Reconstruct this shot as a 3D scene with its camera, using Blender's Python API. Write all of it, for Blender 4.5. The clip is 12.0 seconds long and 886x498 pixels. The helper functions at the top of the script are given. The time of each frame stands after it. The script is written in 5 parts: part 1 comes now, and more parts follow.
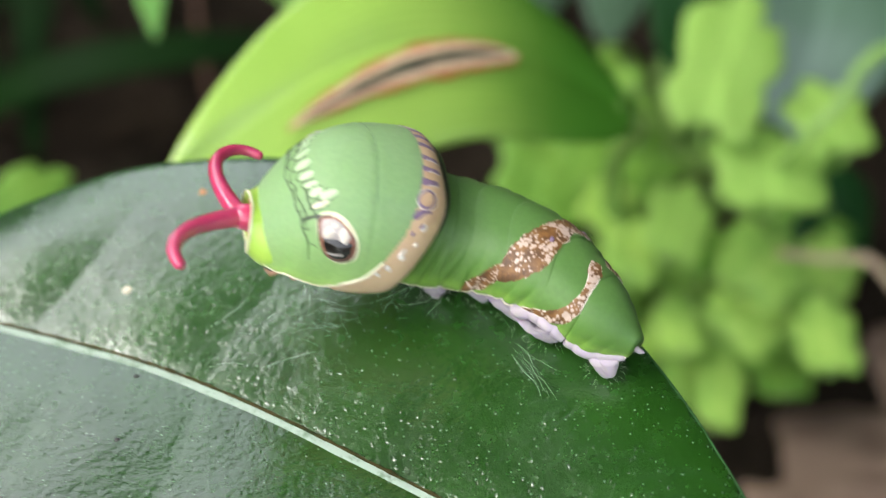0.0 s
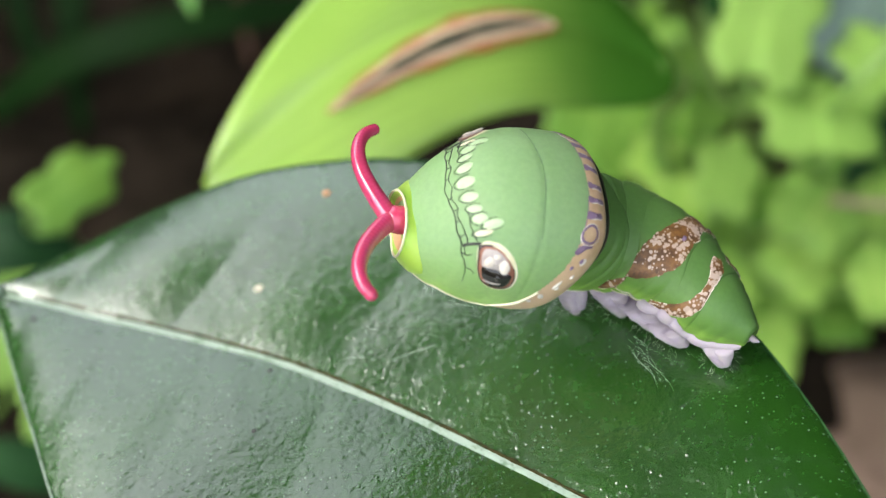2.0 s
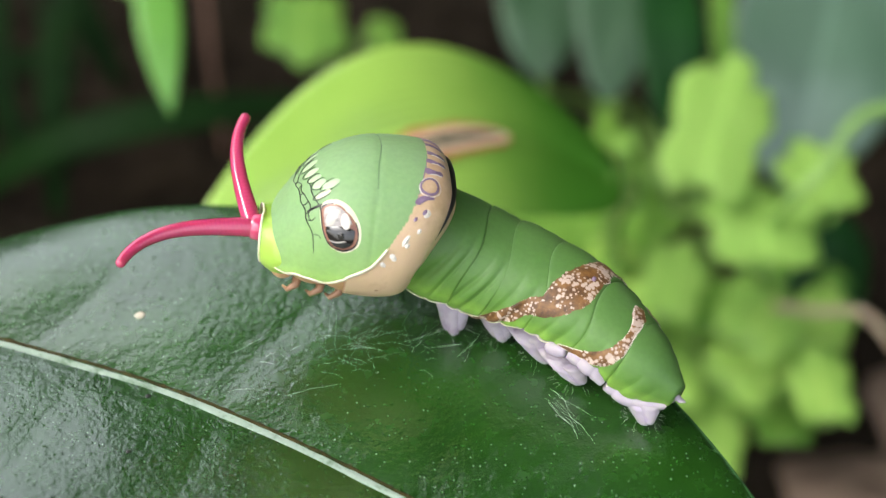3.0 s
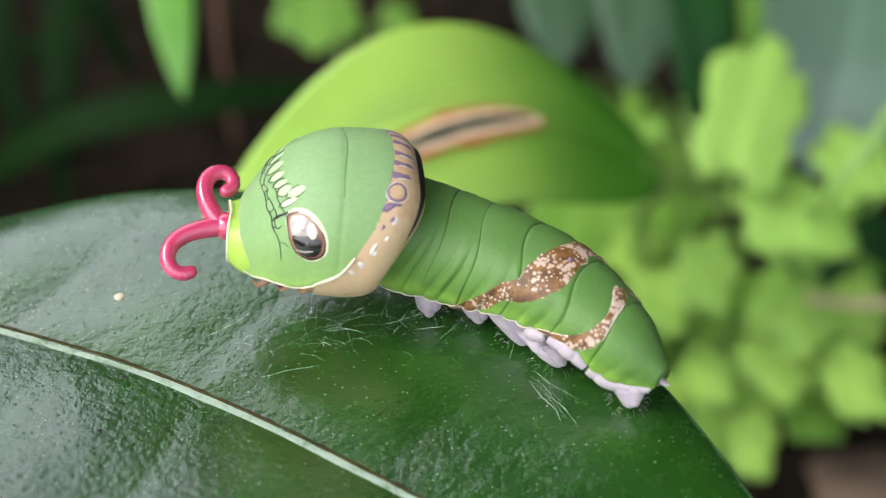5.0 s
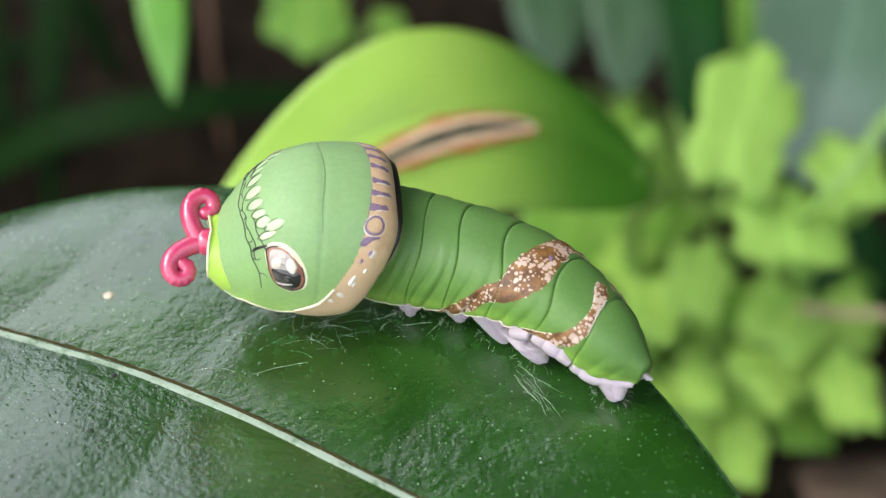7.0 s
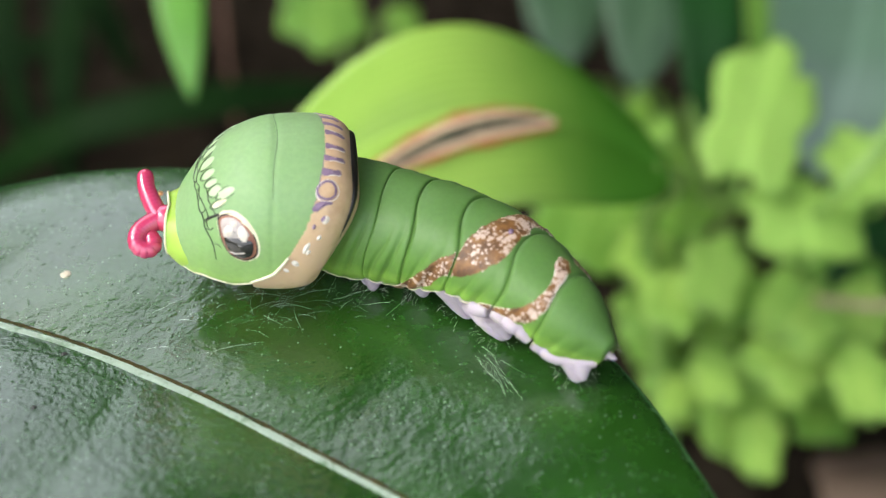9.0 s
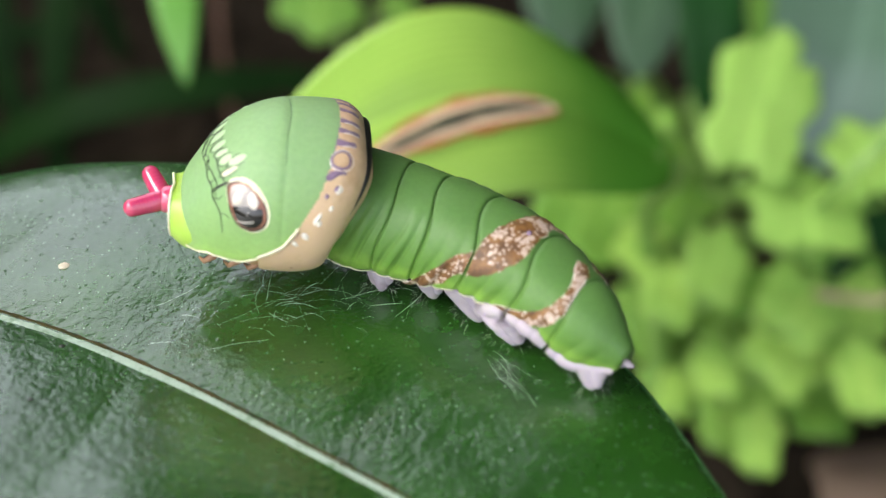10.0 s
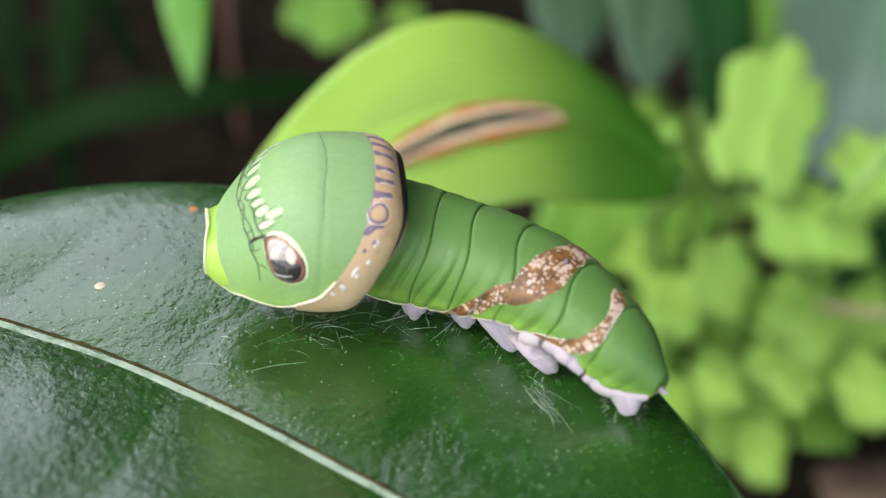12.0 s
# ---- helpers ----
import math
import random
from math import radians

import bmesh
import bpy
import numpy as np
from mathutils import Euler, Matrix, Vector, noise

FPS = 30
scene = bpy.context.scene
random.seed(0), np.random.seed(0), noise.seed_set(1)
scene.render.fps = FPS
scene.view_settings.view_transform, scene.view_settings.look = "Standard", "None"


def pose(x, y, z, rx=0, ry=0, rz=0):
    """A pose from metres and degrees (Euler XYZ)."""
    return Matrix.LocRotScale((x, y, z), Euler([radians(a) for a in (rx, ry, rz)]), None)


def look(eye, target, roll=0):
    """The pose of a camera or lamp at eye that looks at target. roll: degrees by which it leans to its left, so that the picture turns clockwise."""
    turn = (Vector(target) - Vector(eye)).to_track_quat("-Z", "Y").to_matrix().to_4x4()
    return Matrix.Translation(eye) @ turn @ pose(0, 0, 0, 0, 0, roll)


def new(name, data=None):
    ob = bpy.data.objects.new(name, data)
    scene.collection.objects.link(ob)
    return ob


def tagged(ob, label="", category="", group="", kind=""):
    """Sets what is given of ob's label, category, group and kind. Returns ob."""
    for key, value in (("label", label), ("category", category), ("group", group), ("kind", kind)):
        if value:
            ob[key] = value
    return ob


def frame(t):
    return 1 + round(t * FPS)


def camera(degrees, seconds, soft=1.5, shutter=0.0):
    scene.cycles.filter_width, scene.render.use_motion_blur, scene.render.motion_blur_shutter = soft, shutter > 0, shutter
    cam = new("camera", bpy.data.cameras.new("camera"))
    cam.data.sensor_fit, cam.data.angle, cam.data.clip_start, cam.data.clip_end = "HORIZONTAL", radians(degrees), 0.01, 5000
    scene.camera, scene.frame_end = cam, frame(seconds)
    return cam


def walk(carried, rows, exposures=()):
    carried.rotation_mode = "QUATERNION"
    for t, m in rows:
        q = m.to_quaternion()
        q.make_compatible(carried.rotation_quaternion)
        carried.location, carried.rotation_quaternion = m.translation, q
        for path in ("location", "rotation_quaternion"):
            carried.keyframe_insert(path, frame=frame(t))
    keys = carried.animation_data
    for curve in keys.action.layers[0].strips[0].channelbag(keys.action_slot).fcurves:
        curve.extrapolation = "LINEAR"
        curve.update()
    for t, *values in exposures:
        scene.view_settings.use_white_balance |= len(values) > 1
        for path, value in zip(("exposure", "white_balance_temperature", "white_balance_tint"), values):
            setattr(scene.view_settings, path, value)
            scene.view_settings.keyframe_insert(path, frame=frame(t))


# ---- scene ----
cam = camera(39.0, 12.0, soft=1.3, shutter=0.6)
cam.data.dof.use_dof = True
cam.data.dof.focus_distance = 0.1035
cam.data.dof.aperture_fstop = 17.0
PATH = [
    (0.0, pose(0.00387, -0.09334, 0.06893, 48.901, -0.474, -0.788)),
    (0.5, pose(0.00417, -0.09302, 0.07111, 48.671, 0.265, -1.012)),
    (1.0, pose(0.00338, -0.09075, 0.07036, 47.924, 0.846, -1.044)),
    (1.5, pose(0.00565, -0.08775, 0.07076, 45.940, 2.840, -0.648)),
    (2.0, pose(0.00479, -0.08931, 0.07256, 46.102, 3.068, -0.805)),
    (2.5, pose(0.00754, -0.09503, 0.08261, 48.497, 1.765, -0.740)),
    (3.0, pose(0.00760, -0.09635, 0.08119, 50.104, 1.015, -0.666)),
    (5.0, pose(0.00319, -0.08916, 0.07479, 49.724, 0.997, -0.579)),
    (5.5, pose(0.00315, -0.09021, 0.07501, 49.808, 0.879, -0.706)),
    (6.0, pose(0.00322, -0.08951, 0.07447, 49.903, 0.656, -0.681)),
    (6.5, pose(0.00348, -0.08801, 0.07353, 49.918, 0.500, -0.586)),
    (7.0, pose(0.00241, -0.08816, 0.07390, 50.051, 0.360, -0.790)),
    (9.0, pose(0.00071, -0.08966, 0.07518, 49.796, 0.852, -0.657)),
    (9.5, pose(0.00047, -0.09024, 0.07469, 49.883, 0.408, -0.370)),
    (10.0, pose(-0.00001, -0.08707, 0.07202, 49.490, 0.227, -0.543)),
    (10.5, pose(-0.00035, -0.08585, 0.07107, 49.830, 0.207, -0.597)),
    (11.0, pose(-0.00144, -0.08700, 0.07102, 49.929, -0.018, -0.519)),
    (11.5, pose(-0.00051, -0.08806, 0.07212, 49.878, 0.030, -0.235)),
    (12.0, pose(-0.00004, -0.08797, 0.07196, 50.000, 0.000, 0.000)),
]
walk(cam, PATH)

# ---- light: a bright overcast sky over a shaded garden bed ----
sky_world = bpy.data.worlds.new("overcast_sky")
scene.world = sky_world
sky_world.use_nodes = True
wn = sky_world.node_tree
wn.nodes.clear()
sky = wn.nodes.new("ShaderNodeTexSky")
sky.sky_type = 'NISHITA'
sky.sun_disc = False
sky.sun_elevation = radians(55)
sky.sun_rotation = radians(-94)
sky.dust_density = 4.0
sky.ozone_density = 1.0
sky_back = wn.nodes.new("ShaderNodeBackground")
sky_back.inputs["Strength"].default_value = 0.15
sky_out = wn.nodes.new("ShaderNodeOutputWorld")
cloud = wn.nodes.new("ShaderNodeHueSaturation")
cloud.inputs["Saturation"].default_value = 0.35
wn.links.new(sky.outputs[0], cloud.inputs["Color"])
wn.links.new(cloud.outputs[0], sky_back.inputs["Color"])
wn.links.new(sky_back.outputs[0], sky_out.inputs["Surface"])
sun_data = bpy.data.lights.new("sun", 'SUN')
sun_data.energy = 0.09
sun_data.angle = radians(34)
sun_data.color = (1.0, 0.98, 0.95)
sun = new("sun", sun_data)
sun.matrix_world = look((-0.5722, -0.0400, 0.8192), (0, 0, 0))
scene.view_settings.exposure = 2.04


# ---- materials ----
def node_material(name):
    m = bpy.data.materials.new(name)
    m.use_nodes = True
    t = m.node_tree
    t.nodes.clear()
    out = t.nodes.new("ShaderNodeOutputMaterial")
    b = t.nodes.new("ShaderNodeBsdfPrincipled")
    t.links.new(b.outputs[0], out.inputs["Surface"])
    return m, t, b


def noise_node(t, scale, detail=4.0, rough=0.55, space="Object"):
    co = t.nodes.new("ShaderNodeTexCoord")
    n = t.nodes.new("ShaderNodeTexNoise")
    n.inputs["Scale"].default_value = scale
    n.inputs["Detail"].default_value = detail
    n.inputs["Roughness"].default_value = rough
    t.links.new(co.outputs[space], n.inputs["Vector"])
    return n


def ramp_node(t, source, stops, ease='LINEAR'):
    r = t.nodes.new("ShaderNodeValToRGB")
    r.color_ramp.interpolation = ease
    el = r.color_ramp.elements
    while len(el) < len(stops):
        el.new(0.5)
    for e, (p, c) in zip(el, stops):
        e.position = p
        e.color = (*c, 1.0) if len(c) == 3 else c
    t.links.new(source, r.inputs[0])
    return r


def mix_node(t, factor, a, b, kind='MIX'):
    m = t.nodes.new("ShaderNodeMix")
    m.data_type = 'RGBA'
    m.blend_type = kind
    for sock, v in ((0, factor), (6, a), (7, b)):
        if isinstance(v, (int, float)):
            m.inputs[sock].default_value = v
        elif isinstance(v, tuple):
            m.inputs[sock].default_value = (*v, 1.0)
        else:
            t.links.new(v, m.inputs[sock])
    return m.outputs[2]


def bump_node(t, b, source, strength, distance, normal=None):
    n = t.nodes.new("ShaderNodeBump")
    n.inputs["Strength"].default_value = strength
    n.inputs["Distance"].default_value = distance
    t.links.new(source, n.inputs["Height"])
    if normal is not None:
        t.links.new(normal, n.inputs["Normal"])
    t.links.new(n.outputs[0], b.inputs["Normal"])
    return n.outputs[0]


def plain(name, color, second=None, scale=900.0, rough=0.45, sub=0.0, bump=0.0, coat=0.0, spec=0.5):
    """A surface of two close colours mixed by grain, with fine relief."""
    m, t, b = node_material(name)
    second = second or tuple(c * 0.75 for c in color)
    n = noise_node(t, scale)
    big = noise_node(t, scale * 0.17, 2.0)
    f = t.nodes.new("ShaderNodeMath")
    f.operation = 'ADD'
    t.links.new(n.outputs[0], f.inputs[0])
    t.links.new(big.outputs[0], f.inputs[1])
    r = ramp_node(t, f.outputs[0], [(0.72, second), (1.0, color)])
    t.links.new(r.outputs[0], b.inputs["Base Color"])
    b.inputs["Roughness"].default_value = rough
    b.inputs["Specular IOR Level"].default_value = spec
    if sub:
        b.inputs["Subsurface Weight"].default_value = sub
        b.inputs["Subsurface Radius"].default_value = (0.0012, 0.0016, 0.0006)
        b.inputs["Subsurface Scale"].default_value = 1.0
    if bump:
        bump_node(t, b, f.outputs[0], bump, 0.0003)
    b.inputs["Coat Weight"].default_value = coat
    b.inputs["Coat Roughness"].default_value = 0.12
    return m


def foliage(name, color, second, rough=0.4, glow=0.25, scale=60.0, spec=0.5, root=None):
    """A thin leaf that lets some light through."""
    m, t, b = node_material(name)
    out = next(n for n in t.nodes if n.type == 'OUTPUT_MATERIAL')
    big = noise_node(t, scale, 3.0)
    info = t.nodes.new("ShaderNodeObjectInfo")
    shift = t.nodes.new("ShaderNodeMath")
    shift.operation = 'MULTIPLY_ADD'
    shift.inputs[1].default_value = 0.25
    t.links.new(info.outputs["Random"], shift.inputs[0])
    t.links.new(big.outputs[0], shift.inputs[2])
    r = ramp_node(t, shift.outputs[0], [(0.35, second), (0.85, color)])
    uv = t.nodes.new("ShaderNodeUVMap")
    sep = t.nodes.new("ShaderNodeSeparateXYZ")
    t.links.new(uv.outputs[0], sep.inputs[0])
    # pale veins, in the blade's own coordinates: u across, v along
    wave = t.nodes.new("ShaderNodeMath")
    wave.operation = 'ABSOLUTE'
    t.links.new(sep.outputs[0], wave.inputs[0])
    rib = ramp_node(t, wave.outputs[0], [(0.0, (0.5, 0.5, 0.5)), (0.06, (0, 0, 0))])
    colour = mix_node(t, rib.outputs[0], r.outputs[0], tuple(min(1, c * 1.5 + 0.02) for c in color))
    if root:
        # shade at the stalk end painted as deeper green, and faint parallel nerves
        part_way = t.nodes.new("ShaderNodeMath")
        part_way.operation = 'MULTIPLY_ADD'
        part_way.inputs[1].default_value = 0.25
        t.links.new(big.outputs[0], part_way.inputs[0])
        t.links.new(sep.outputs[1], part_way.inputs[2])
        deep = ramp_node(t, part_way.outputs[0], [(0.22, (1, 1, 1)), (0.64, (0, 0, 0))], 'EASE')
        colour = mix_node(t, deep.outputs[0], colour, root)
        nerve = t.nodes.new("ShaderNodeMath")
        nerve.operation = 'SINE'
        wider = t.nodes.new("ShaderNodeMath")
        wider.operation = 'MULTIPLY'
        wider.inputs[1].default_value = 60.0
        t.links.new(sep.outputs[0], wider.inputs[0])
        t.links.new(wider.outputs[0], nerve.inputs[0])
        colour = mix_node(t, 1.0, colour, ramp_node(t, nerve.outputs[0], [(0.0, (0.90, 0.92, 0.90)), (1.0, (1.03, 1.03, 1.0))]).outputs[0], 'MULTIPLY')
    t.links.new(colour, b.inputs["Base Color"])
    b.inputs["Roughness"].default_value = rough
    b.inputs["Specular IOR Level"].default_value = spec
    fine = noise_node(t, scale * 14, 3.0)
    bump_node(t, b, fine.outputs[0], 0.25, 0.0005)
    tr = t.nodes.new("ShaderNodeBsdfTranslucent")
    t.links.new(colour, tr.inputs["Color"])
    mx = t.nodes.new("ShaderNodeMixShader")
    mx.inputs[0].default_value = glow
    t.links.new(b.outputs[0], mx.inputs[1])
    t.links.new(tr.outputs[0], mx.inputs[2])
    t.links.new(mx.outputs[0], out.inputs["Surface"])
    return m


def citrus_material():
    """Dark glossy leaf: mottled green, paler towards the midrib, with pale specks that partly paint in glints, and a
    pitted skin.
    """
    m, t, b = node_material("citrus_leaf_skin")
    big = noise_node(t, 90.0, 4.0)
    small = noise_node(t, 700.0, 4.0)
    base = ramp_node(t, big.outputs[0], [(0.3, (0.0095, 0.047, 0.0042)), (0.75, (0.0205, 0.089, 0.0072))])
    base2 = mix_node(t, 0.12, base.outputs[0], ramp_node(t, small.outputs[0], [(0.35, (0.005, 0.022, 0.004)), (0.7, (0.025, 0.085, 0.018))]).outputs[0])
    uv = t.nodes.new("ShaderNodeUVMap")
    sep = t.nodes.new("ShaderNodeSeparateXYZ")
    t.links.new(uv.outputs[0], sep.inputs[0])
    # side veins, slanting from the midrib
    warp = t.nodes.new("ShaderNodeMath")
    warp.operation = 'MULTIPLY_ADD'
    warp.inputs[1].default_value = 0.10
    t.links.new(big.outputs[0], warp.inputs[0])
    t.links.new(sep.outputs[1], warp.inputs[2])
    saw = t.nodes.new("ShaderNodeMath")
    saw.operation = 'PINGPONG'
    saw.inputs[1].default_value = 0.5
    t.links.new(warp.outputs[0], saw.inputs[0])
    vein = ramp_node(t, saw.outputs[0], [(0.0, (1, 1, 1)), (0.025, (0, 0, 0))])
    veined = mix_node(t, mix_node(t, 0.35, (0, 0, 0), vein.outputs[0]), base2, (0.024, 0.078, 0.017))
    # fine pale specks, in part painted glints of the pitted skin
    co = t.nodes.new("ShaderNodeTexCoord")
    vor = t.nodes.new("ShaderNodeTexVoronoi")
    vor.inputs["Scale"].default_value = 1500.0
    t.links.new(co.outputs["Object"], vor.inputs["Vector"])
    gate = noise_node(t, 250.0, 3.0)
    near = ramp_node(t, vor.outputs["Distance"], [(0.05, (1, 1, 1)), (0.15, (0, 0, 0))])
    few = ramp_node(t, gate.outputs[0], [(0.34, (0, 0, 0)), (0.50, (1, 1, 1))])
    speck = mix_node(t, 1.0, near.outputs[0], few.outputs[0], 'MULTIPLY')
    faint = mix_node(t, 0.40, (0, 0, 0), speck)
    col = mix_node(t, faint, veined, (0.46, 0.56, 0.48))
    t.links.new(col, b.inputs["Base Color"])
    pits = noise_node(t, 1600.0, 2.0)
    wide = noise_node(t, 260.0, 2.0)
    broad = noise_node(t, 105.0, 2.0)
    n0 = bump_node(t, b, broad.outputs[0], 0.16, 0.0012)
    n1 = bump_node(t, b, wide.outputs[0], 0.16, 0.0006, n0)
    n1 = bump_node(t, b, small.outputs[0], 0.22, 0.0003, n1)
    dots = t.nodes.new("ShaderNodeTexVoronoi")
    dots.inputs["Scale"].default_value = 1250.0
    t.links.new(co.outputs["Object"], dots.inputs["Vector"])
    bead = ramp_node(t, dots.outputs["Distance"], [(0.0, (1, 1, 1)), (0.22, (0, 0, 0))])
    n1 = bump_node(t, b, bead.outputs[0], 0.30, 0.00015, n1)
    n2 = bump_node(t, b, pits.outputs[0], 0.34, 0.00018, n1)
    skin = bump_node(t, b, vein.outputs[0], 0.06, 0.0001, n2)
    t.links.new(skin, b.inputs["Coat Normal"])
    rr = ramp_node(t, small.outputs[0], [(0.3, (0.21, 0.21, 0.21)), (0.7, (0.29, 0.29, 0.29))])
    t.links.new(rr.outputs[0], b.inputs["Roughness"])
    b.inputs["Specular IOR Level"].default_value = 0.7
    b.inputs["Coat Weight"].default_value = 0.8
    b.inputs["Coat IOR"].default_value = 1.57
    b.inputs["Coat Roughness"].default_value = 0.22
    return m


def skin_material(name, back, flank, rim, rough=0.42):
    """Caterpillar skin: back colour running into a brighter flank; u of the map is the angle down from the back over 180 degrees."""
    m, t, b = node_material(name)
    uv = t.nodes.new("ShaderNodeUVMap")
    sep = t.nodes.new("ShaderNodeSeparateXYZ")
    t.links.new(uv.outputs[0], sep.inputs[0])
    n = noise_node(t, 450.0, 4.0)
    mot = noise_node(t, 2200.0, 3.0)
    wob = t.nodes.new("ShaderNodeMath")
    wob.operation = 'MULTIPLY_ADD'
    wob.inputs[1].default_value = 0.10
    t.links.new(n.outputs[0], wob.inputs[0])
    t.links.new(sep.outputs[0], wob.inputs[2])
    r = ramp_node(t, wob.outputs[0], [(0.30, back), (0.48, tuple((p + q) / 2 for p, q in zip(back, flank))), (0.60, flank), (0.68, rim)])
    grain = ramp_node(t, mot.outputs[0], [(0.35, (0.95, 0.95, 0.94)), (0.65, (1.03, 1.03, 1.02))])
    col = mix_node(t, 1.0, r.outputs[0], grain.outputs[0], 'MULTIPLY')
    t.links.new(col, b.inputs["Base Color"])
    b.inputs["Roughness"].default_value = rough
    b.inputs["Subsurface Weight"].default_value = 0.25
    b.inputs["Subsurface Radius"].default_value = (0.0010, 0.0016, 0.0005)
    b.inputs["Subsurface Scale"].default_value = 1.0
    fold = noise_node(t, 320.0, 3.0)
    n1 = bump_node(t, b, fold.outputs[0], 0.12, 0.0006)
    bump_node(t, b, mot.outputs[0], 0.10, 0.00015, n1)
    b.inputs["Specular IOR Level"].default_value = 0.35
    return m


def saddle_material():
    """Brown bark-like pigment with pale lichen blotches and a few violet dots."""
    m, t, b = node_material("saddle_pigment")
    co = t.nodes.new("ShaderNodeTexCoord")
    n = noise_node(t, 1100.0, 5.0, 0.65)
    brown = ramp_node(t, n.outputs[0], [(0.35, (0.075, 0.032, 0.009)), (0.65, (0.23, 0.11, 0.03))])
    v = t.nodes.new("ShaderNodeTexVoronoi")
    v.inputs["Scale"].default_value = 3000.0
    t.links.new(co.outputs["Object"], v.inputs["Vector"])
    g = noise_node(t, 520.0, 3.0)
    blot = t.nodes.new("ShaderNodeMath")
    blot.operation = 'SUBTRACT'
    t.links.new(g.outputs[0], blot.inputs[0])
    scaled = t.nodes.new("ShaderNodeMath")
    scaled.operation = 'MULTIPLY'
    scaled.inputs[1].default_value = 0.40
    t.links.new(v.outputs["Distance"], scaled.inputs[0])
    t.links.new(scaled.outputs[0], blot.inputs[1])
    pale = ramp_node(t, blot.outputs[0], [(0.32, (0, 0, 0)), (0.37, (1, 1, 1))])
    col = mix_node(t, pale.outputs[0], brown.outputs[0], (0.52, 0.40, 0.32))
    t.links.new(col, b.inputs["Base Color"])
    b.inputs["Roughness"].default_value = 0.5
    bump_node(t, b, n.outputs[0], 0.3, 0.0002)
    return m


def soil_material():
    m, t, b = node_material("shaded_garden_soil")
    a = noise_node(t, 14.0, 6.0, 0.65)
    c = noise_node(t, 90.0, 5.0, 0.7)
    # base kept near black: the shade under the plants is in the colour
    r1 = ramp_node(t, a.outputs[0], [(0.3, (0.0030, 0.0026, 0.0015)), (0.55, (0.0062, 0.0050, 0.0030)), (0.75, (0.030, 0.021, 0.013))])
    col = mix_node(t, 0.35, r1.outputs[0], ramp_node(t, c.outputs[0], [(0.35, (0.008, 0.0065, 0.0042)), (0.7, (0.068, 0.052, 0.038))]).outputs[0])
    t.links.new(col, b.inputs["Base Color"])
    b.inputs["Roughness"].default_value = 0.95
    b.inputs["Specular IOR Level"].default_value = 0.02
    bump_node(t, b, c.outputs[0], 0.8, 0.006)
    return m


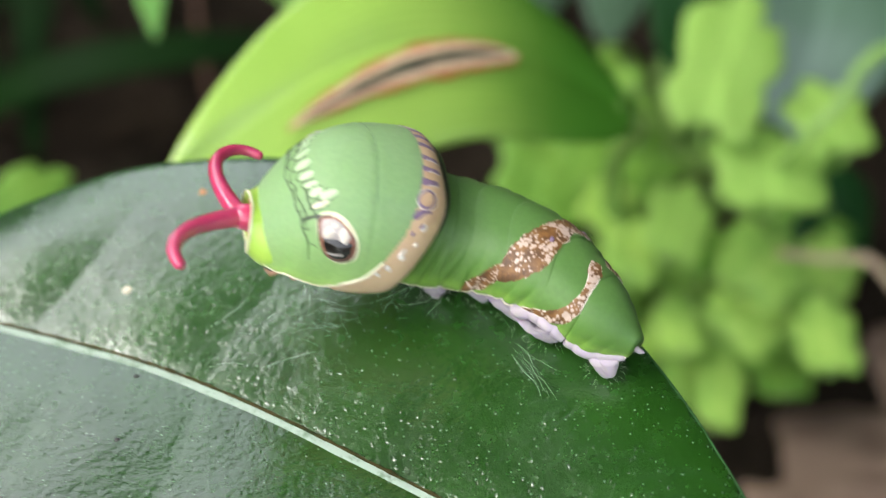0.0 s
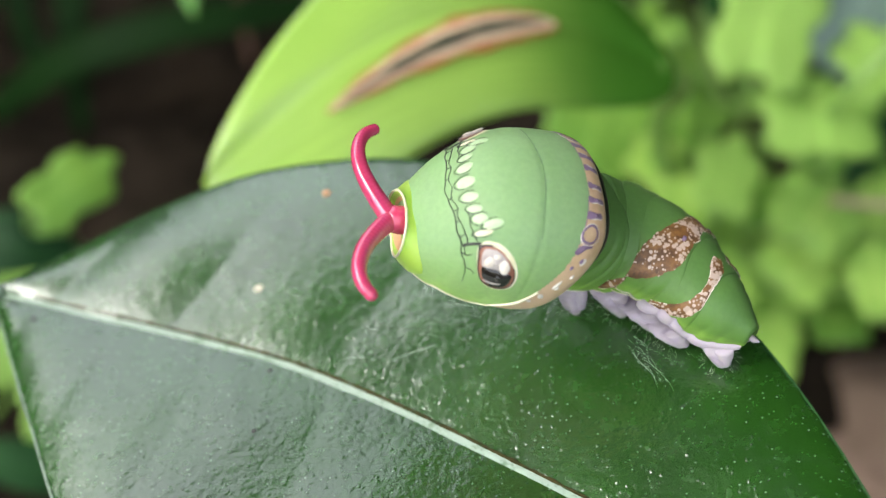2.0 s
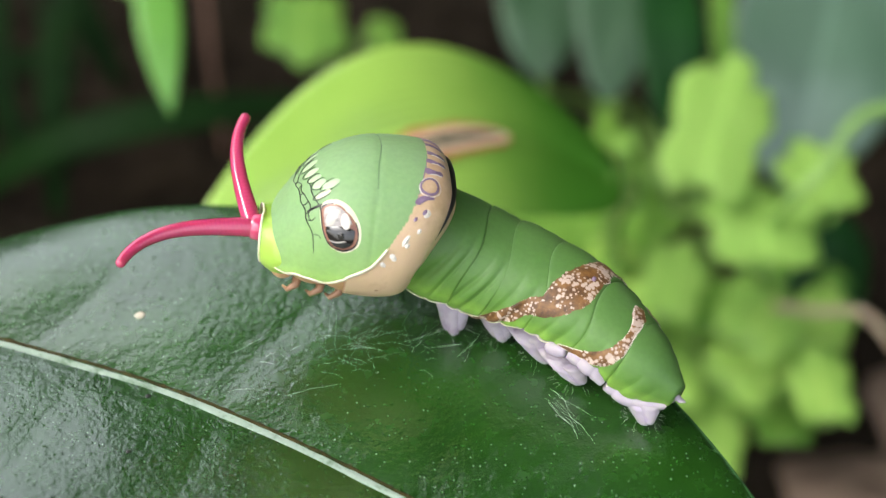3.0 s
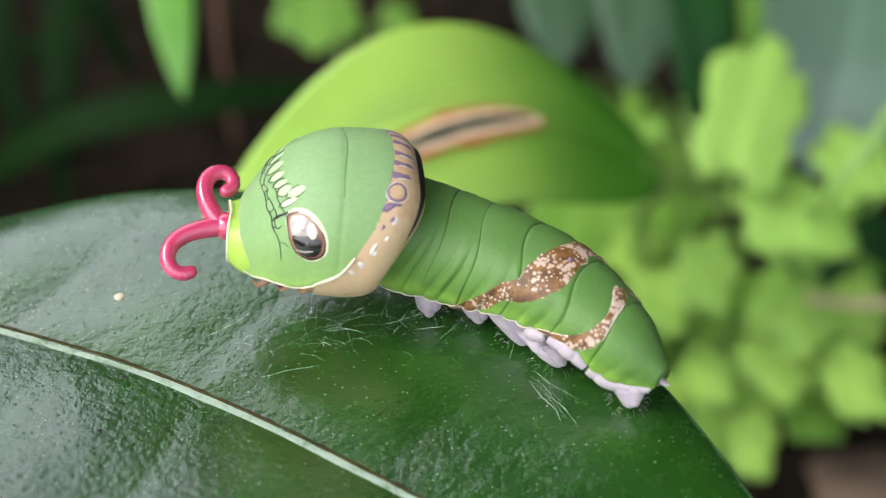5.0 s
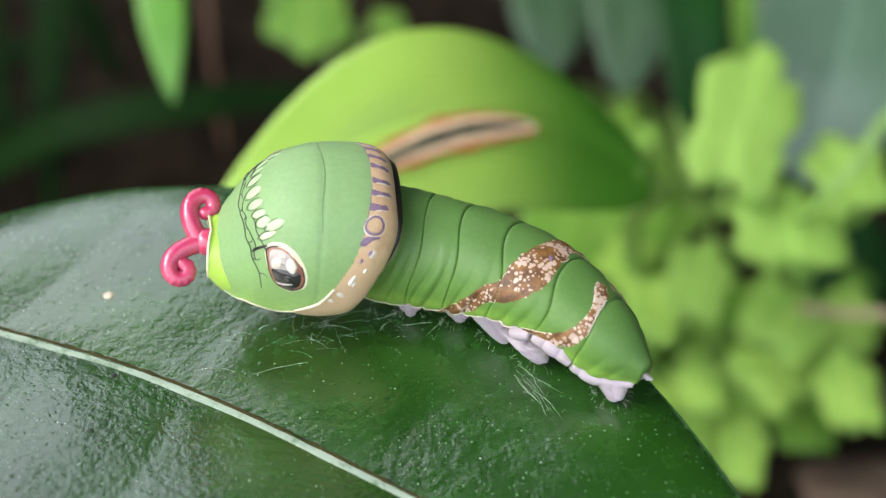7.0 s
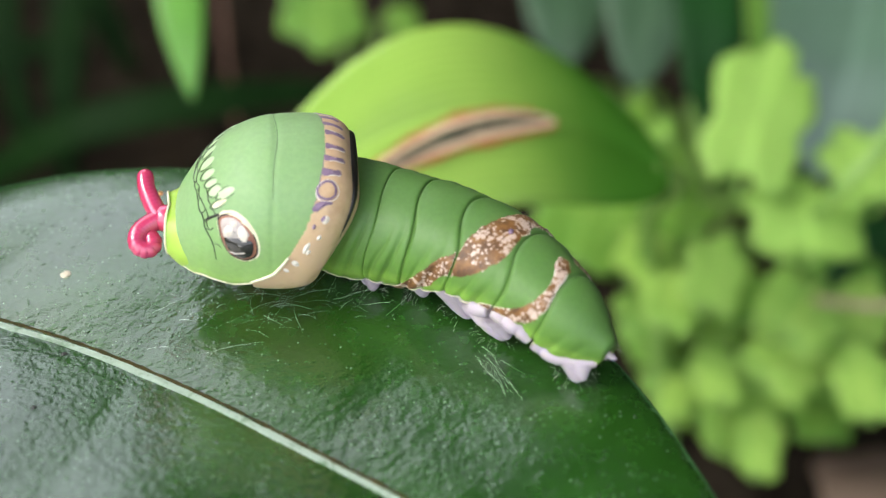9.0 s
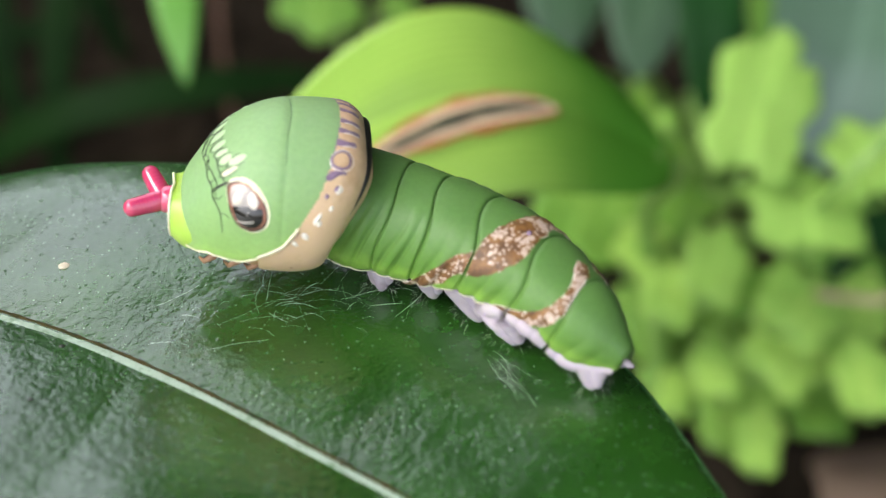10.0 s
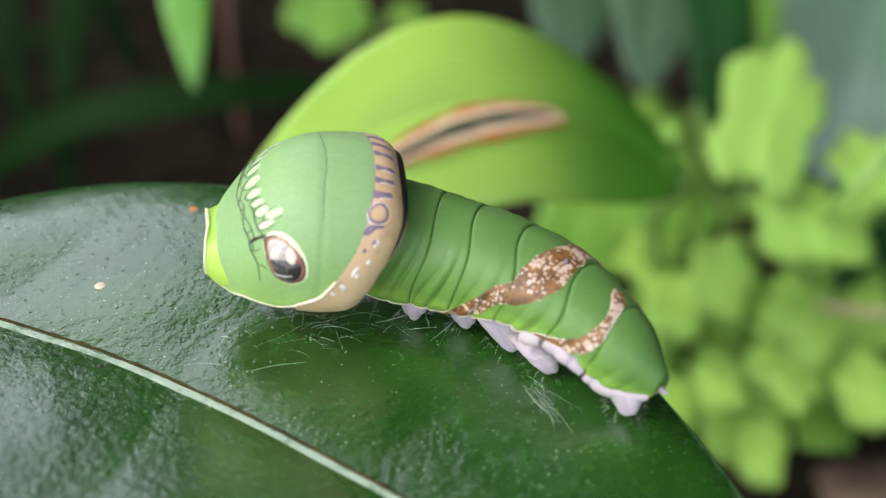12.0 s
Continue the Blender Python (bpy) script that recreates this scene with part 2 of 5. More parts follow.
MAT = {
    "citrus": citrus_material(),
    "rib": plain("midrib_pale", (0.33, 0.42, 0.33), (0.13, 0.21, 0.12), 2600.0, 0.6, 0.0, 0.4),
    "rib_dark": plain("midrib_crease", (0.045, 0.036, 0.010), (0.012, 0.018, 0.004), 2600.0, 0.8, 0.0, 0.5, 0.0, 0.15),
    # the last colour paints shade over this leaf's stalk end
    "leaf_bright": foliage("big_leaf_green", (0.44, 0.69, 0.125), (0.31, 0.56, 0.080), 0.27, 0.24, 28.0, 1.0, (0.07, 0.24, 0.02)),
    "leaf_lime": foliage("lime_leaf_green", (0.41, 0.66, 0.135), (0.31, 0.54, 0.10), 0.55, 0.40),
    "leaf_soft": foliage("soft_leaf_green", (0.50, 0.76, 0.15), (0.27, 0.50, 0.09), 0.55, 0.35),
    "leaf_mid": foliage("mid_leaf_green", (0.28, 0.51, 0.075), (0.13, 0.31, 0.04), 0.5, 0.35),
    # grass green taken almost to black to carry the bed's shade
    "leaf_dark": foliage("shaded_grass_green", (0.0065, 0.025, 0.004), (0.0036, 0.0145, 0.0026), 0.6, 0.2, 60.0, 0.06),
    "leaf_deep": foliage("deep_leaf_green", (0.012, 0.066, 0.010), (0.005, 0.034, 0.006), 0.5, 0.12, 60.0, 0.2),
    "leaf_blue": foliage("bluish_leaf_green", (0.068, 0.138, 0.068), (0.040, 0.092, 0.040), 0.36, 0.15),
    # lighter copy of the bluish green: the blade's sheen is put into the colour
    "leaf_pale": foliage("bluish_leaf_with_sheen", (0.145, 0.24, 0.165), (0.07, 0.145, 0.08), 0.28, 0.15, 34.0, 0.8),
    "leaf_fresh": foliage("fresh_leaf_green", (0.15, 0.38, 0.06), (0.09, 0.27, 0.045), 0.30, 0.2),
    "stem_brown": plain("brown_stem_bark", (0.13, 0.065, 0.04), (0.07, 0.035, 0.02), 300.0, 0.8),
    "hedge": foliage("sky_mask_green", (0.020, 0.045, 0.013), (0.007, 0.018, 0.006), 0.7, 0.1, 9.0, 0.1),
    "stem": plain("green_stem", (0.20, 0.36, 0.07), (0.12, 0.24, 0.05), 300.0, 0.5),
    "twig": plain("dry_twig", (0.42, 0.33, 0.22), (0.26, 0.18, 0.11), 300.0, 0.8),
    "soil": soil_material(),
    "dead_rim": plain("scorched_leaf_edge", (0.42, 0.16, 0.04), (0.30, 0.13, 0.03), 260.0, 0.7),
    "dead": plain("dead_leaf_tissue", (0.78, 0.58, 0.37), (0.50, 0.32, 0.20), 220.0, 0.75),
    "dead_dark": plain("torn_slit_dark", (0.04, 0.05, 0.024), (0.014, 0.02, 0.010), 400.0, 0.8),
    "shield": skin_material("thorax_skin", (0.235, 0.39, 0.170), (0.27, 0.45, 0.135), (0.33, 0.53, 0.12), 0.50),
    "body": skin_material("body_skin", (0.088, 0.190, 0.046), (0.108, 0.228, 0.040), (0.185, 0.345, 0.052), 0.48),
    "lime": plain("lime_flap", (0.36, 0.56, 0.08), (0.29, 0.48, 0.06), 500.0, 0.4, 0.3),
    "tan": plain("tan_collar", (0.66, 0.47, 0.28), (0.54, 0.36, 0.205), 800.0, 0.4, 0.2, 0.15),
    "belly": plain("tan_underside", (0.62, 0.37, 0.19), (0.44, 0.23, 0.11), 700.0, 0.5, 0.2, 0.3),
    "cream": plain("cream_edging", (0.80, 0.78, 0.52), (0.66, 0.66, 0.36), 900.0, 0.4, 0.2),
    "white": plain("white_mark", (0.80, 0.74, 0.63), (0.66, 0.60, 0.50), 900.0, 0.4),
    "violet": plain("violet_mark", (0.23, 0.155, 0.235), (0.15, 0.095, 0.16), 1500.0, 0.45),
    "fold": plain("dark_fold_line", (0.13, 0.23, 0.10), (0.07, 0.13, 0.05), 2500.0, 0.5),
    "mark_line": plain("dark_green_line", (0.035, 0.050, 0.028), (0.018, 0.026, 0.014), 1500.0, 0.4),
    "black": plain("black_mark", (0.016, 0.014, 0.012), (0.008, 0.008, 0.008), 1500.0, 0.3),
    "iris": plain("rusty_eye_rim", (0.34, 0.15, 0.09), (0.22, 0.09, 0.06), 1500.0, 0.35),
    "pupil": plain("glossy_black_pupil", (0.022, 0.020, 0.016), (0.010, 0.009, 0.008), 1500.0, 0.12, coat=0.6),
    "pale_green": plain("pale_green_mark", (0.47, 0.63, 0.36), (0.36, 0.53, 0.26), 1200.0, 0.4),
    "lilac": plain("lilac_white_skin", (0.44, 0.385, 0.42), (0.24, 0.195, 0.225), 430.0, 0.6, 0.25, 0.9),
    "saddle": saddle_material(),
    "horn": plain("crimson_horn", (0.62, 0.060, 0.150), (0.48, 0.035, 0.105), 900.0, 0.20, 0.35, 0.05, 1.0),
    "leg": plain("brown_leg", (0.36, 0.20, 0.11), (0.24, 0.12, 0.06), 900.0, 0.45),
    "silk": plain("silk_thread", (0.80, 0.84, 0.80), (0.65, 0.70, 0.65), 900.0, 0.35),
    "hair": plain("pale_hair", (0.62, 0.56, 0.56), (0.5, 0.45, 0.45), 900.0, 0.4),
    "speck": plain("pale_speck", (0.62, 0.56, 0.42), (0.42, 0.36, 0.26), 900.0, 0.6),
    "orange": plain("orange_speck", (0.62, 0.25, 0.09), (0.45, 0.15, 0.05), 900.0, 0.6),
    "eye_grey": plain("grey_eye_upper", (0.50, 0.46, 0.42), (0.36, 0.30, 0.28), 1500.0, 0.3),
    "litter": plain("lit_soil_brown", (0.19, 0.13, 0.09), (0.08, 0.05, 0.034), 60.0, 0.9, 0.0, 0.5),
}


# ---- mesh helpers ----
def mesh_object(name, verts, faces, mats, parent=None, label="", uvs=None, pick=None, smooth=True):
    me = bpy.data.meshes.new(name)
    me.from_pydata([tuple(v) for v in verts], [], faces)
    for m in (mats if isinstance(mats, (list, tuple)) else [mats]):
        me.materials.append(MAT[m])
    if pick:
        me.polygons.foreach_set("material_index", pick)
    if smooth:
        me.polygons.foreach_set("use_smooth", [True] * len(me.polygons))
    if uvs:
        layer = me.uv_layers.new(name="UVMap")
        for loop in me.loops:
            layer.data[loop.index].uv = uvs[loop.vertex_index]
    me.update()
    ob = new(name, me)
    if parent is not None:
        ob.parent = parent
    if label:
        tagged(ob, label)
    return ob


def grid_faces(rows, cols, wrap=False, flip=False, start=0):
    """Quads over rows x cols points; wrap joins the last column to the first."""
    faces = []
    for i in range(rows - 1):
        for j in range(cols if wrap else cols - 1):
            k = (j + 1) % cols
            f = (start + i * cols + j, start + i * cols + k, start + (i + 1) * cols + k, start + (i + 1) * cols + j)
            faces.append(f[::-1] if flip else f)
    return faces


def catmull(points, u):
    """A smooth place on a row of points, u from 0 to 1."""
    n = len(points) - 1
    x = min(max(u, 0.0), 1.0) * n
    i = min(int(x), n - 1)
    f = x - i
    p = [Vector(points[min(max(i + k, 0), n)]) for k in (-1, 0, 1, 2)]
    return 0.5 * (2 * p[1] + (p[2] - p[0]) * f + (2 * p[0] - 5 * p[1] + 4 * p[2] - p[3]) * f * f + (3 * p[1] - p[0] - 3 * p[2] + p[3]) * f ** 3)


def tube_data(points, radii, sides=8, start=0):
    """A closed tube along points."""
    verts, faces = [], []
    n = len(points)
    side = None
    for i, p in enumerate(points):
        d = (points[min(i + 1, n - 1)] - points[max(i - 1, 0)]).normalized()
        if side is None:
            side = d.orthogonal().normalized()
        side = (side - d * side.dot(d)).normalized()
        other = d.cross(side)
        for j in range(sides):
            a = 2 * math.pi * j / sides
            verts.append(p + (side * math.cos(a) + other * math.sin(a)) * radii[i])
    faces += grid_faces(n, sides, True, False, start)
    faces.append(tuple(start + j for j in range(sides))[::-1])
    faces.append(tuple(start + (n - 1) * sides + j for j in range(sides)))
    return verts, faces


def tube(name, points, radii, material, parent=None, label="", sides=8):
    points = [Vector(p) for p in points]
    if not isinstance(radii, (list, tuple)):
        radii = [radii] * len(points)
    v, f = tube_data(points, radii, sides)
    return mesh_object(name, v, f, material, parent, label)


def many_tubes(name, runs, material, parent=None, label="", sides=5):
    verts, faces = [], []
    for points, radii in runs:
        v, f = tube_data([Vector(p) for p in points], radii, sides, len(verts))
        verts += v
        faces += f
    return mesh_object(name, verts, faces, material, parent, label)


# ---- ground ----
def ground_sheet():
    n, verts = 90, []
    for i in range(n + 1):
        for j in range(n + 1):
            u, v = 2 * i / n - 1, 2 * j / n - 1
            x, y = 0.5 * u + 8 * u ** 7, 0.2 + 0.5 * v + 8 * v ** 7
            z = -0.166 + 0.012 * noise.noise((x * 22, y * 22, 0.3)) + 0.005 * noise.noise((x * 90, y * 90, 1.7))
            verts.append((x, y, z))
    return tagged(mesh_object("ground", verts, grid_faces(n + 1, n + 1, False, True), "soil"), "crumbly brown garden soil, darkened for the shade under the plants", "ground", kind="structure")


ground_sheet()


def hedge():
    """An unseen dense dark hedge, added behind the bed to mask the sky: it reaches over on one side and is low on the
    other.
    """
    rows, cols, verts = 80, 180, []
    for i in range(rows):
        for j in range(cols):
            a = radians(-110 + 230 * j / (cols - 1))
            u = i / (rows - 1)
            high = 30 - 24 * math.exp(-((math.degrees(a) + 22) / 21) ** 2) + 60 / (1 + math.exp(-(math.degrees(a) - 5) / 3.0)) + 4 * noise.noise((a * 3, 0, 1)) + 4 * noise.noise((a * 11, 0, 5))
            e = radians(-7 + (high + 7) * u)
            r = 1.9 + 0.18 * noise.noise((a * 9, u * 7, 2)) + 0.07 * noise.noise((a * 31, u * 24, 3))
            verts.append((r * math.cos(e) * math.sin(a), r * math.cos(e) * math.cos(a), r * math.sin(e)))
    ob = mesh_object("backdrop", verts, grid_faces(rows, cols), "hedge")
    mod = ob.modifiers.new("thickness", 'SOLIDIFY')
    mod.thickness = 0.25
    return tagged(ob, "unseen dense dark green hedge, added round the bed to mask the sky", "hedge", kind="structure")


hedge()


def overhead_sky_mask():
    """An unseen dark leafy dome, added above the bed to block the sky, reaching lower in front."""
    rows, cols, verts = 24, 120, []
    for i in range(rows):
        for j in range(cols):
            a = 2 * math.pi * j / cols
            u = i / (rows - 1)
            deg = (math.degrees(a) + 180) % 360 - 180
            front = 1 / (1 + math.exp(-(deg + 12) / 6)) / (1 + math.exp((deg - 110) / 7))
            side = math.exp(-((deg + 62) / 38) ** 4)
            e = radians((27 + 21 * front + 14 * side * (1 - front) + 4 * noise.noise((math.cos(a) * 2, math.sin(a) * 2, 1)) + 4 * noise.noise((math.cos(a) * 6, math.sin(a) * 6, 4))) * u)
            r = 2.5 + 0.15 * noise.noise((math.cos(a) * 5 * u, math.sin(a) * 5 * u, 3))
            verts.append((r * math.sin(e) * math.sin(a), r * math.sin(e) * math.cos(a), r * math.cos(e)))
    ob = mesh_object("backdrop_canopy", verts, grid_faces(rows, cols, True), "hedge")
    mod = ob.modifiers.new("thickness", 'SOLIDIFY')
    mod.thickness = 0.1
    return tagged(ob, "unseen dark leafy cover, added overhead to block the sky", "tree crown", kind="structure")


overhead_sky_mask()


# ---- the plants behind ----
def lobed_leaf(name, base, d, side, face, length, width, material, rnd, parent, label):
    """A soft blade with five shallow lobes, a scalloped edge and a notch at the stalk, puckered between its veins."""
    rings, sides = 9, 72
    verts, uvs = [], []
    lobes = [(0, 1.0, 30), (62, 0.96 + 0.12 * rnd.random(), 30), (-62, 0.96 + 0.12 * rnd.random(), 30), (128, 0.90 + 0.14 * rnd.random(), 32), (-128, 0.90 + 0.14 * rnd.random(), 32)]
    phase, bend, tip = rnd.random() * 6, rnd.uniform(-0.10, 0.10), rnd.uniform(-0.12, 0.22)
    centre = base + d * (0.46 * length)
    for i in range(rings):
        f = max(i / (rings - 1), 0.015)
        for j in range(sides):
            a = 360 * j / sides
            a = a - 360 if a > 180 else a
            r = 0.0
            for at, high, wide in lobes:
                gap = min(abs(a - at), 360 - abs(a - at))
                r = max(r, high * (1 - 0.24 * (gap / wide) ** 2))
            r = max(r, 0.68)
            r *= 1 + 0.035 * math.sin(radians(a) * 13 + phase) + 0.02 * math.sin(radians(a) * 29 + 2 * phase)
            r *= 1 - 0.06 * math.exp(-((180 - abs(a)) / 13) ** 2)
            x, y = r * f * math.cos(radians(a)), r * f * math.sin(radians(a))
            y += bend * x * x
            vein = min(min(abs(a - at), 360 - abs(a - at)) for at, high, wide in lobes) / 30
            lift = 0.05 * f * min(vein, 1.0) * math.sin(math.pi * min(f, 0.9)) - 0.10 * f * f + tip * x * abs(x) * 0.5 + 0.08 * noise.noise((x * 2 + phase, y * 2, phase))
            verts.append(centre + d * (x * 0.54 * length) + side * (y * 0.54 * width) + face * (lift * 0.5 * width))
            uvs.append((y, 0.5 + 0.5 * x))
    faces = grid_faces(rings, sides, True) + [tuple(range(sides))]
    ob = mesh_object(name, verts, faces, material, parent, label, uvs)
    mod = ob.modifiers.new("thickness", 'SOLIDIFY')
    mod.thickness = 0.0004
    return ob


def leaf_mesh(name, base, tip, width, material, kind, parent, label=""):
    """One leaf blade from its base to its tip, facing up and towards the open side, with a folded midrib, bowed blade and thin edge."""
    base, tip = Vector(base), Vector(tip)
    along = tip - base
    length = along.length
    d = along.normalized()
    face = Vector((0.08, -0.62, 0.78))
    face = (face - d * face.dot(d)).normalized()
    side = d.cross(face)
    rnd = random.Random(int(abs(base.x * 9e5) + abs(tip.z * 7e5)))
    if kind == "lobed":
        return lobed_leaf(name, base, d, side, face, length, width, material, rnd, parent, label)
    rows, cols = (40, 21) if kind in ("oval", "broad") else (26, 13)
    verts, uvs = [], []
    bow = {"oval": 0.13, "lance": 0.06, "arch": 0.24, "broad": 0.10}[kind] * length
    sweep = 0.165 * length if kind == "broad" else 0.0
    phase = rnd.random() * 6
    for i in range(rows):
        s = i / (rows - 1)
        if kind in ("oval", "broad"):
            w = math.sin(math.pi * s ** 0.85) ** 0.72 if kind == "oval" else math.sin(math.pi * s ** 0.78) ** 0.6
        elif kind == "lance":
            w = math.sin(math.pi * min(1, 0.12 + 0.88 * s) ** 0.8) ** 0.8
        else:
            w = math.sin(math.pi * (0.08 + 0.90 * s)) ** 0.45
        w = max(w, 0.02) * width / 2
        for j in range(cols):
            v = 2 * j / (cols - 1) - 1
            lift = 0.16 * w * abs(v) - 0.20 * w * v * v + bow * math.sin(math.pi * s) + 0.02 * width * noise.noise((s * 5 + phase, v * 2, phase))
            push = 0.0
            if kind == "broad" and v < -0.5:
                # the lower lobe stays wide almost to the tip
                g = min(max((s - 0.35) / 0.4, 0.0), 1.0)
                full = width / 2 * (1 - max(0.0, (s - 0.5) / 0.5) ** 7) ** 0.5
                far = w + (max(full, w) * 1.25 - w) * g * g * (3 - 2 * g)
                push = -(-v - 0.5) * 2 * (far - w)
            verts.append(base + d * (length * s - 0.55 * push) + side * (v * w + push + sweep * math.sin(math.pi * s)) + face * lift)
            uvs.append((v, s))
    ob = mesh_object(name, verts, grid_faces(rows, cols), material, parent, label, uvs)
    mod = ob.modifiers.new("thickness", 'SOLIDIFY')
    mod.thickness = 0.0005
    return ob


def plant(name, root, label, category, leaves, stem_radius, stem_material="stem", rise=0.15):
    """A plant on the ground: its leaves, each on a stem of its own from the root."""
    holder = new(name)
    holder.location = root
    root = Vector(root)
    for base, tip, width, material, kind in leaves:
        b, t = Vector(base) - root, Vector(tip) - root
        leaf_mesh("leaf", b, t, width, material, kind, holder)
        back = Vector((0, 0.012, -0.006))
        mid = b * 0.5 + Vector((b.x * 0.12, 0.012, b.z * rise)) + back
        pts = [catmull([Vector((0, 0, 0.0)), mid * 0.55, mid, b * 0.93 + back * 0.5 + (b - t) * 0.04, b + (t - b) * 0.05], k / 12) for k in range(13)]
        tube("stem", pts, [stem_radius * (1.25 - 0.55 * k / 12) for k in range(13)], stem_material, holder)
    return tagged(holder, label, category)


def blade(base, tip, width, material, kind):
    return base, tip, width, material, kind


